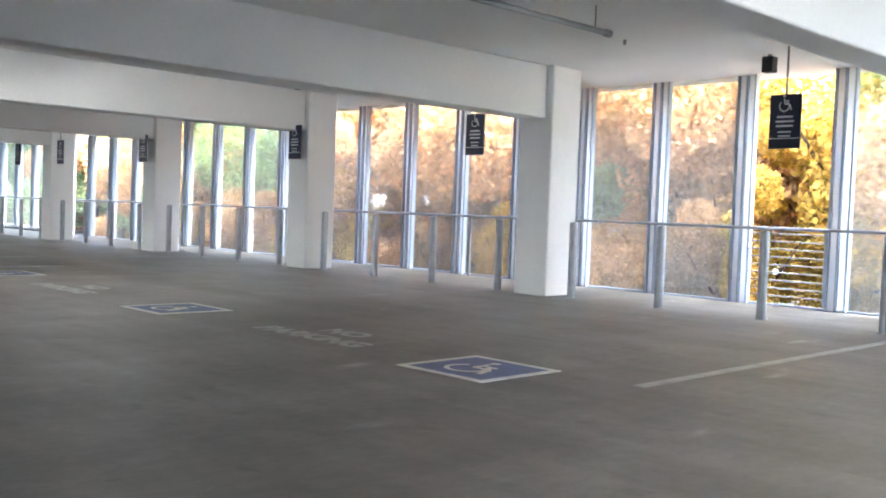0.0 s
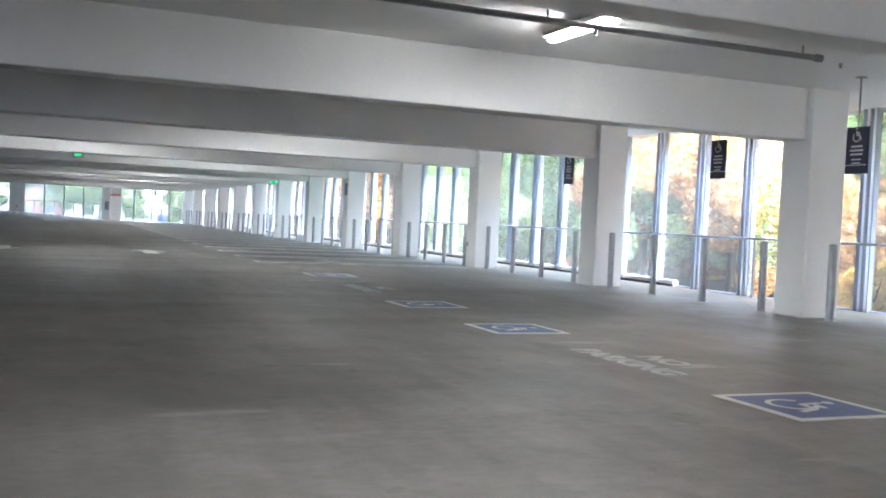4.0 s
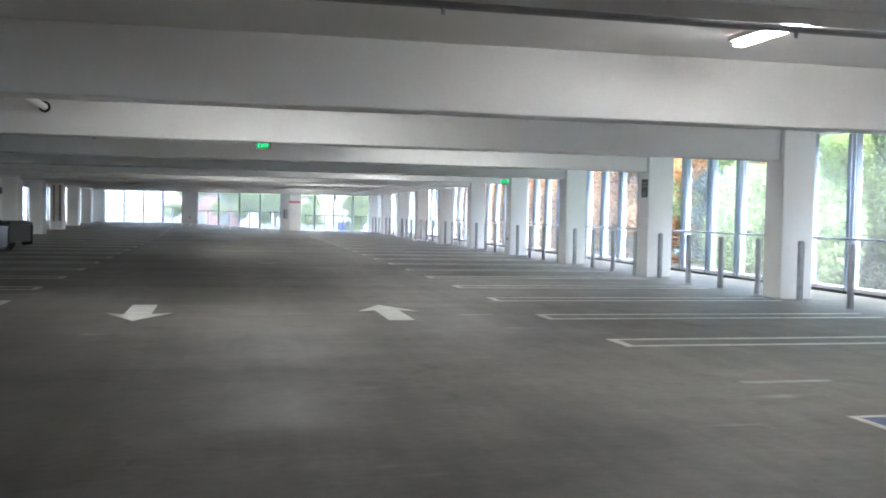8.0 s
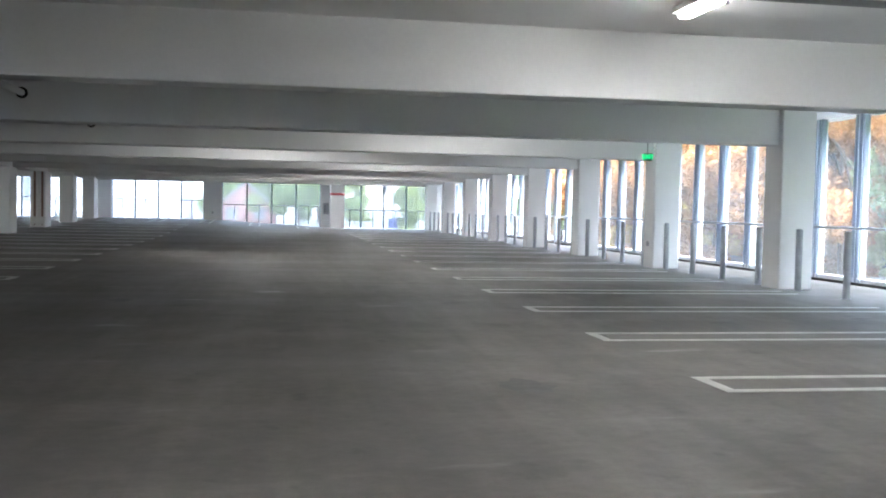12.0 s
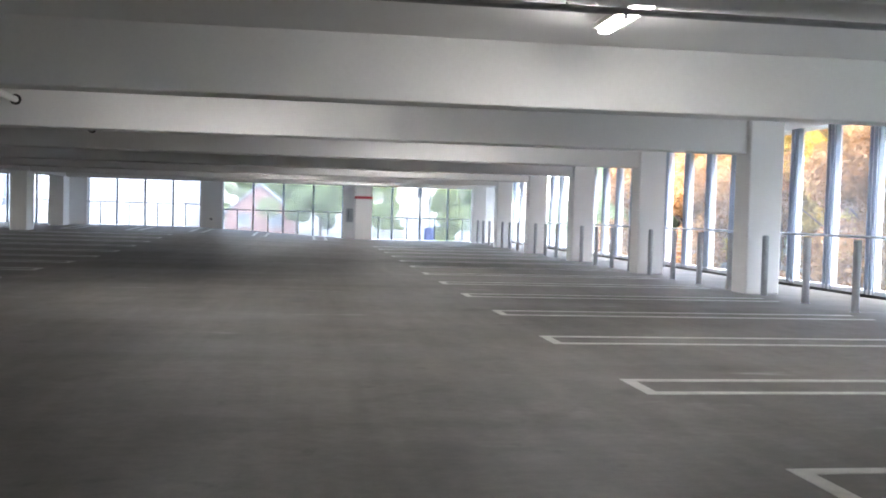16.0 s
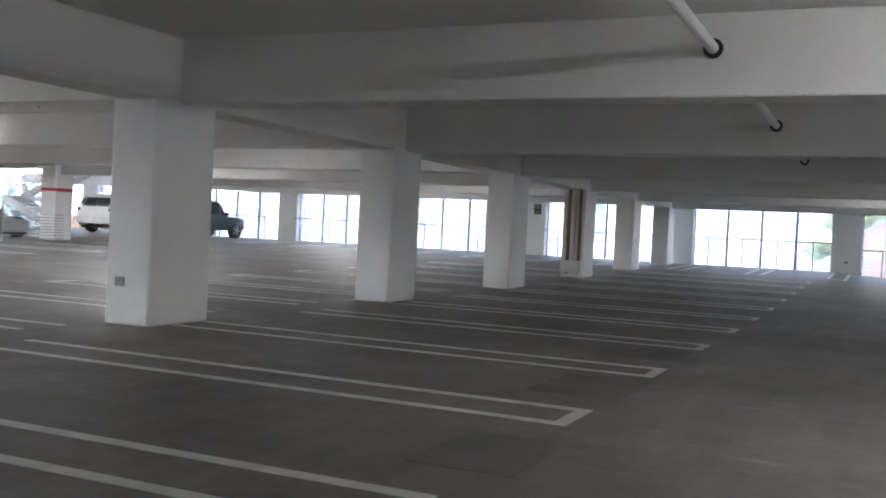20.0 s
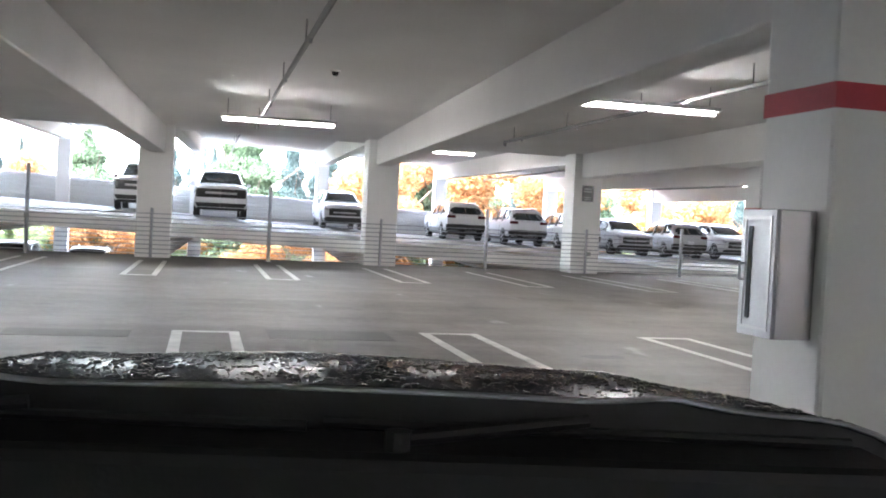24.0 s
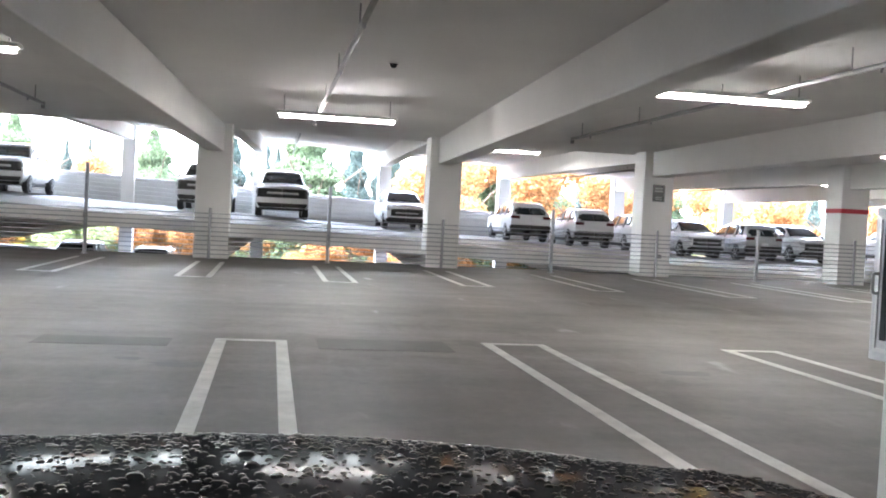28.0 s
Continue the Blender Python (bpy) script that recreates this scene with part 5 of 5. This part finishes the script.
def vehicle(kind, paint, label, at, turn):
    """A parked car: +x is its front."""
    g = thing(kind, label, {"pickup": "pickup truck", "suv": "car", "minivan": "car", "sports_car": "car", "jeep": "car"}[kind], "parked vehicles", at=at, turn=turn)
    sh = Shell(kind)
    n = len(SHELLS[kind]) + 1
    rear, head, foot = ROOF[kind]
    x1, x0 = SHELLS[kind][-1][0], SHELLS[kind][0][0]
    W = 2 * max(s[1] for s in SHELLS[kind])
    body = part("body", sh.panel(0, n, 0, 12, 0), paint, g, smooth=True)
    zs = min(s[2] for s in SHELLS[kind])
    part("underbody", box(B(), x0 + 0.2, x1 - 0.2, -W * 0.42, W * 0.42, zs - 0.06, zs + 0.05), M_GRILLE, g)
    def both(name, u0, u1, v0, v1, lift, m, label=""):
        for a, b in ((v0, v1), (12 - v1, 12 - v0)):
            part(name, sh.panel(u0, u1, a, b, lift, 0.01), m, body, label, True)
    # glass
    u = rear + 1
    if kind == "pickup":
        both("side_window", u + 0.2, u + 1.2, 3.2, 3.9, 0.006, M_CARGLASS)
        both("side_window", u + 1.4, head + 1.6, 3.2, 3.85, 0.006, M_CARGLASS)
        part("rear_window", sh.panel(rear + 0.4, rear + 0.8, 4.2, 7.8, 0.012, 0.01), M_CARGLASS, body, "", True)
    elif kind == "sports_car":
        both("side_window", u + 0.8, head + 1.8, 3.2, 3.85, 0.006, M_CARGLASS)
        part("rear_window", sh.panel(u + 0.2, u + 1.0, 4.8, 7.2, 0.006, 0.01), M_CARGLASS, body, "", True)
    else:
        both("side_window", u + 0.4, u + 1.2, 3.1, 3.9, 0.006, M_CARGLASS)
        both("side_window", u + 1.2, u + 2.2, 3.1, 3.9, 0.008, M_CARGLASS)
        both("side_window", u + 2.2, head + 1.8, 3.1, 3.9, 0.006, M_CARGLASS)
        for k in (u + 1.2, u + 2.2):
            both("door_pillar", k, k + 0.2, 3.0, 4.0, 0.012, M_GRILLE)
        both("rear_window", 0.0, 0.8, 3.2, 3.9, 0.01, M_CARGLASS)
        both("rear_window_edge", 0.8, 1.0, 3.4, 3.75, 0.009, M_CARGLASS)
    part("windscreen", sh.panel(head + 1.2, foot + 0.8, 4.4, 7.6, 0.008, 0.01), M_CARGLASS, body, "", True)
    # lamps, grille, bumpers
    both("headlight", n - 2.0, n - (0.8 if kind == "suv" else 1.0), {"sports_car": 3.0, "pickup": 2.3}.get(kind, 2.6), {"sports_car": 4.2, "pickup": 2.9}.get(kind, 3.2), 0.014, M_LAMPLENS, "clear headlight")
    both("tail_light", 0.6 if kind == "suv" else 0.8, 1.4, 2.65, 3.0, 0.012, M_TAIL, "red tail light")
    gz = {"pickup": (1.9, 3.1), "suv": (1.7, 3.0), "minivan": (1.4, 2.6), "jeep": (2.0, 3.4), "sports_car": (0.4, 1.2)}[kind]
    for a, b in ((gz[0], gz[1]), (12 - gz[1], 12 - gz[0])):
        part("grille", sh.panel(n - (0.8 if kind == "suv" else 1.0), n, a, b, 0.012, 0.01), M_GRILLE, body, "black grille", True)
        part("grille_bar", sh.panel(n - 0.6, n, (a + b) / 2 - 0.1, (a + b) / 2 + 0.1, 0.022, 0.01), M_RIM, body, "", True)
    if kind in ("suv", "pickup"):
        for a, b in ((0.2, 1.2), (10.8, 11.8)):
            part("lower_intake", sh.panel(n - 1.0, n, a, b, 0.026, 0.01), M_GRILLE, body, "black lower air intake", True)
    dark = M_GRILLE if kind in ("suv", "jeep") else paint
    for a, b in ((0, 1.0), (11.0, 12)):
        part("front_bumper", sh.panel(n - 1.8, n, a, b, 0.02, 0.01), M_GRILLE if kind in ("suv", "jeep") else paint, body, "", True)
        part("rear_bumper", sh.panel(0, 1.8, a, b + (0.6 if a == 0 else 0), 0.02, 0.01) if a == 0 else sh.panel(0, 1.8, 10.4, 12, 0.02, 0.01), dark, body, "", True)
        if kind in ("suv", "jeep"):
            part("side_cladding", sh.panel(1.8, n - 1.8, a if a == 0 else 11.4, 0.6 if a == 0 else 12, 0.012, 0.01), M_GRILLE, body, "", True)
    part("number_plate", box(B(), x0 - 0.075, x0 - 0.062, -0.16, 0.16, 0.72, 0.84), M_SIGNW, g)
    us = u + (1.6 if kind != "pickup" else 1.3)
    for k in ((us, head + 1.8) if kind != "sports_car" else (head + 1.8,)):
        for a, b in ((0.6, 3.0), (9.0, 11.4)):
            p = sh.g[round(k * sh.n), round(a * sh.n):round(b * sh.n) + 1]
            q = sh.nm[round(k * sh.n), round(a * sh.n):round(b * sh.n) + 1]
            bm = B()
            for c, d in zip(p + q * 0.001, p[1:] + q[1:] * 0.001):
                tube(bm, c, d, 0.006, 5)
            part("door_seam", bm, M_GRILLE, body)
    for s in (-1, 1):
        xm = SHELLS[kind][foot][0] - 0.32
        zb = SHELLS[kind][foot][3] + 0.05
        part("mirror", box(B(), xm - 0.08, xm + 0.08, s * W / 2 - (0.0 if s > 0 else 0.17), s * W / 2 + (0.17 if s > 0 else 0.0), zb, zb + 0.14, 0.035), paint, g)
        for xd in (xm - 0.75, xm - 1.75):
            if kind in ("suv", "minivan", "pickup") and xd > x0 + 0.8:
                part("door_handle", box(B(), xd - 0.09, xd + 0.09, s * W * 0.49 - 0.02, s * W * 0.49 + 0.02, zb - 0.14, zb - 0.11, 0.008), paint, g)
    if kind in ("suv", "minivan"):
        for s in (-1, 1):
            part("roof_rail", tube(B(), (SHELLS[kind][2][0] - 0.3, s * 0.56, SHELLS[kind][2][4] + 0.02), (SHELLS[kind][4][0] - 0.1, s * 0.54, SHELLS[kind][4][4] + 0.035), 0.018, 6), M_RIM, g)
    for x in AXLES[kind]:
        for s in (-1, 1):
            w = part_of("wheel", TYRE, g, (x, s * (W / 2 - 0.095), 0.36))
            part_of("rim", RIM, w)
            bm = B()
            bmesh.ops.create_cone(bm, cap_ends=True, segments=24, radius1=0.4, radius2=0.4, depth=0.155, matrix=pose(x, s * (W / 2 - 0.076), 0.38, 90, 0, 0))
            part("wheel_arch", bm, M_GRILLE, g)
    if kind == "jeep":
        w = part_of("spare_wheel", TYRE, g, (x0 - 0.16, 0, 0.98))
        w.rotation_euler = (0, 0, radians(90))
        c = part("spare_wheel_cover", tube(B(), (x0 - 0.3, 0, 0.98), (x0 - 0.26, 0, 0.98), 0.22, 18), M_RIM, g)
    return g


def park(kind, paint, label, x, y, turn):
    o = vehicle(kind, paint, label, (x, y, ramp_z(y, x)), turn)
    if kind == "suv":
        o.scale = (0.95, 0.92, 0.94)
    return o


park("pickup", M_WHITECAR, "white pickup truck parked on the ramp", -45.2, 25.3, 0)
park("pickup", M_WHITECAR, "white pickup truck beside a ramp column", -45.2, 32.6, 0)
park("pickup", M_WHITECAR, "white pickup truck with a black grille on the ramp", -45.2, 35.5, 0)
park("suv", M_WHITECAR, "white compact car parked nose out on the ramp", -45.7, 40.4, 0)
park("suv", M_WHITECAR, "white compact car parked nose in on the ramp", -45.7, 45.5, 180)
park("suv", M_WHITECAR, "white compact car parked nose in on the ramp", -45.6, 48.2, 180)
park("suv", M_WHITECAR, "white compact car half behind a column", -45.7, 50.7, 180)
park("suv", M_WHITECAR, "white compact car parked nose out on the ramp", -45.7, 53.2, 0)
park("suv", M_SILVER, "silver compact car parked nose in on the ramp", -45.7, 55.8, 180)
park("suv", M_WHITECAR, "white compact car parked nose out on the ramp", -45.7, 58.3, 0)
park("suv", M_SILVER, "silver compact car parked nose in at the outer wall", -45.0, 63.0, 176)
park("suv", M_WHITECAR, "white car parked broadside at the outer wall", -43.5, 67.0, 40)
park("sports_car", M_SILVER, "silver low sports car beside a column", -32.4, 60.6, -8)
park("minivan", M_WHITECAR, "white minivan seen from behind", -34.0, 70.4, 95)
park("jeep", M_GREENCAR, "dark green off-roader with a spare wheel", -29.6, 70.3, 89)
for kind, y, label in (("suv", 27.7, "white car under the ramp, roof and glass showing"), ("suv", 30.5, "white car under the ramp beside a column"), ("pickup", 40.2, "white pickup truck on the level below")):
    vehicle(kind, M_WHITECAR, label, (-45.5, y, ramp_z(y, -45.5) - 3.35), 0)

# ---- stair at the far corner ----
ST = deck_z(-40.0, 70.2)
g = thing("staircase", "pale steel staircase of two flights with a landing", "staircase", at=(-42.2, 70.2, ST))
def flight(x0, z0, x1, z1, y, n):
    """A straight flight from (x0, z0) to (x1, z1) with closed sides, treads and handrails."""
    for w in (0.0, 1.15):
        bm = B()
        v = [bm.verts.new((x, y + w + d, z)) for d in (0, 0.05) for x, z in ((x0, z0 - 0.3), (x1, z1 - 0.3), (x1, z1 + 0.12), (x0, z0 + 0.12))]
        for f in ((3, 2, 1, 0), (4, 5, 6, 7), (0, 1, 5, 4), (1, 2, 6, 5), (2, 3, 7, 6), (3, 0, 4, 7)):
            bm.faces.new([v[k] for k in f])
        bmesh.ops.recalc_face_normals(bm, faces=bm.faces)
        part("stringer", bm, M_PALE, g)
        part("handrail", tube(B(), (x0, y + w + 0.025, z0 + 1.0), (x1, y + w + 0.025, z1 + 1.0), 0.022, 8), M_STEEL, g)
        for k in range(5):
            t = k / 4
            x, z = x0 + (x1 - x0) * (0.03 + 0.94 * t), z0 + (z1 - z0) * (0.03 + 0.94 * t)
            part("baluster", tube(B(), (x, y + w + 0.025, z + 0.1), (x, y + w + 0.025, z + 0.99), 0.014, 6), M_STEEL, g)
    for k in range(n):
        t = (k + 0.5) / n
        x, z = x0 + (x1 - x0) * t, z0 + (z1 - z0) * t
        part("tread", box(B(), x - 0.15, x + 0.15, y + 0.052, y + 1.148, z - 0.03, z + 0.02), M_PALE, g)


flight(3.0, 0.31, 0.0, 1.55, 0.0, 8)
flight(0.0, 1.55, 3.4, 3.0, 1.25, 9)
part("landing", box(B(), -2.3, 0.0, 0.0, 2.45, 1.33, 1.56, 0.02), M_PALE, g)
for x in (-2.2, -0.1):
    part("landing_post", box(B(), x - 0.06, x + 0.06, 0.05, 0.17, 0.0, 1.33, 0.008), M_PALE, g)

# ---- front of the dark car that stands at the end, wet with rain ----
CX, CY, CT = -5.43, 34.97, -9.9      # below the driver's eye, on the car's centre line, and its turn
def hood_z(u, v):
    """Height of the bonnet u metres ahead and v beside the centre line."""
    c = 0.10 * max(0.2, (u - 0.55) / 0.85)
    z = 0.898 - 0.148 * max(0.0, u - 0.88) ** 2.5 - c * v * v
    z += 0.012 * math.exp(-((abs(v) - 0.5) / 0.07) ** 2) * min(1.0, max(0.0, (2.1 - u)))
    if abs(v) > 0.72:
        z -= 1.6 * (abs(v) - 0.72) ** 2
    return z


M_HOOD = mat("wet_dark_grey_paint", (0.034, 0.036, 0.04), 0.07, 0.0, var=0.15, scale=2, fine=90, bump=0.01, spec=0.1)
nt = M_HOOD.node_tree
gl = nt.nodes.new("ShaderNodeBsdfGlossy")
gl.inputs["Roughness"].default_value = 0.11
df = nt.nodes.new("ShaderNodeBsdfDiffuse")
nt.links.new(nt.nodes["Principled BSDF"].inputs["Base Color"].links[0].from_socket, df.inputs["Color"])
mx = nt.nodes.new("ShaderNodeMixShader")
mx.inputs[0].default_value = 0.075
nt.links.new(df.outputs[0], mx.inputs[1])
nt.links.new(gl.outputs[0], mx.inputs[2])
nt.links.new(mx.outputs[0], nt.nodes["Material Output"].inputs["Surface"])
M_DROP = mat("water_drop", (0.03, 0.032, 0.035), 0.03, var=0.1, scale=5, fine=30, bump=0.0)
M_TRIM = mat("black_plastic_trim", (0.007, 0.007, 0.008), 0.55, var=0.2, scale=5, fine=70, bump=0.1)
own = thing("car", "dark grey car with a rain-beaded bonnet, stopped on the deck", "car", at=(CX, CY, 0.045), turn=CT)
def own_part(name, bm, m, parent=None, label="", smooth=False):
    return part(name, bm, m, parent or own, label, smooth)
bm = B()
NU, NV = 26, 40
gridv = [[bm.verts.new((-(0.86 + 1.5 * i / NU), -0.86 + 1.72 * j / NV, hood_z(0.86 + 1.5 * i / NU, -0.86 + 1.72 * j / NV))) for j in range(NV + 1)] for i in range(NU + 1)]
for i in range(NU):
    for j in range(NV):
        bm.faces.new((gridv[i][j], gridv[i][j + 1], gridv[i + 1][j + 1], gridv[i + 1][j]))
low = [[bm.verts.new((v.co.x, v.co.y, v.co.z - 0.03)) for v in (row[0], row[-1])] for row in gridv]
for i in range(NU):
    bm.faces.new((gridv[i][0], gridv[i + 1][0], low[i + 1][0], low[i][0]))
    bm.faces.new((gridv[i][-1], low[i][1], low[i + 1][1], gridv[i + 1][-1]))
hood = own_part("bonnet", bm, M_HOOD, None, "dark grey wet bonnet with raised creases", True)
bm = B()
for j in range(NV):
    a, b = (-0.86 + 1.72 * j / NV, -0.86 + 1.72 * (j + 1) / NV)
    tube(bm, (-0.853, a, hood_z(0.86, a) + 0.0), (-0.853, b, hood_z(0.86, b) + 0.0), 0.0045, 6)
bm2 = B()
for j in range(NV):
    a, b = -0.86 + 1.72 * j / NV, -0.86 + 1.72 * (j + 1) / NV
    q = [(-0.862, a, hood_z(0.86, a) - 0.001), (-0.862, b, hood_z(0.86, b) - 0.001), (-0.85, b, 0.78), (-0.85, a, 0.78)]
    bm2.faces.new([bm2.verts.new(p) for p in q])
    bm2.faces.new([bm2.verts.new((x - 0.01, y, z)) for x, y, z in q][::-1])
own_part("bonnet_skirt", bm2, M_TRIM, hood)
own_part("bonnet_edge", bm, M_CHROME, hood, "thin bright edge seal")
rng = np.random.default_rng(11)
vert, face = [], []
for i in range(16000):
    u, v = rng.uniform(0.88, 2.2), rng.uniform(-0.84, 0.84)
    r = 0.0012 + 0.0044 * rng.random() ** 2.6 + (0.004 if rng.random() < 0.02 else 0)
    h = r * rng.uniform(0.35, 0.55)
    e = rng.uniform(0.8, 1.25)
    z = hood_z(u, v)
    k = len(vert)
    for ring, (f, q) in enumerate(((1.0, -0.0008), (0.86, 0.55), (0.5, 0.9))):
        for a in range(8):
            t = a * math.pi / 4
            vert.append((-u + f * r * e * math.cos(t), v + f * r / e * math.sin(t), z + (h * q if ring else -0.0008)))
    vert.append((-u, v, z + h))
    for ring in range(2):
        for a in range(8):
            b = (a + 1) % 8
            face.append((k + ring * 8 + a, k + ring * 8 + b, k + ring * 8 + 8 + b, k + ring * 8 + 8 + a))
    for a in range(8):
        face.append((k + 16 + a, k + 16 + (a + 1) % 8, k + 24))
me = bpy.data.meshes.new("rain")
me.from_pydata(vert, [], face)
me.materials.append(M_DROP)
for q in me.polygons:
    q.use_smooth = True
o = new("rain", me)
o.parent = hood
tagged(o, "beads of rain on the bonnet", kind="stuff")
own_part("cowl", box(B(), -0.845, -0.68, -0.8, 0.8, 0.76, 0.845, 0.02), M_TRIM, None, "black plastic cowl under the windscreen")
own_part("firewall", box(B(), -0.80, -0.72, -0.78, 0.78, 0.3, 0.758, 0.02), M_TRIM)
for y0, y1 in ((-0.75, -0.02), (0.0, 0.72)):
    w = own_part("wiper", tube(B(), (-0.80, y0, 0.862), (-0.74, y1, 0.868), 0.008, 8), M_TRIM, None, "black wiper at rest")
    part("wiper_arm", tube(B(), (-0.72, y0 + 0.1, 0.858), (-0.765, (y0 + y1) / 2, 0.882), 0.01, 8), M_TRIM, w)
    part("wiper_pivot", tube(B(), (-0.72, y0 + 0.1, 0.84), (-0.72, y0 + 0.1, 0.87), 0.018, 10), M_TRIM, w)
for s in (-1, 1):
    pts = [(-0.72, 0.3), (-0.7, 0.83), (-0.86, 0.86), (-1.5, 0.8), (-2.1, 0.66), (-2.36, 0.5), (-2.36, 0.3), (-2.0, 0.25), (-1.94, 0.48), (-1.75, 0.66), (-1.5, 0.7), (-1.25, 0.66), (-1.06, 0.48), (-1.0, 0.25)]
    bm = B()
    a = [bm.verts.new((x, s * 0.83, z - 0.05)) for x, z in pts]
    b = [bm.verts.new((x, s * 0.90, z - 0.09)) for x, z in pts]
    bm.faces.new(a)
    bm.faces.new(b[::-1])
    for i in range(len(pts)):
        bm.faces.new((a[i], b[i], b[(i + 1) % len(pts)], a[(i + 1) % len(pts)]))
    own_part("fender", bm, M_HOOD)
    w = part_of("wheel", TYRE, own, (-1.5, s * 0.74, 0.316))
    part_of("rim", RIM, w)
    own_part("headlight", box(B(), -2.37, -2.2, min(s * 0.5, s * 0.8), max(s * 0.5, s * 0.8), 0.5, 0.62, 0.02), M_LAMPLENS)
own_part("nose", box(B(), -2.42, -2.25, -0.8, 0.8, 0.28, 0.6, 0.05), M_HOOD)
own_part("grille", box(B(), -2.44, -2.42, -0.45, 0.45, 0.34, 0.52, 0.008), M_GRILLE)
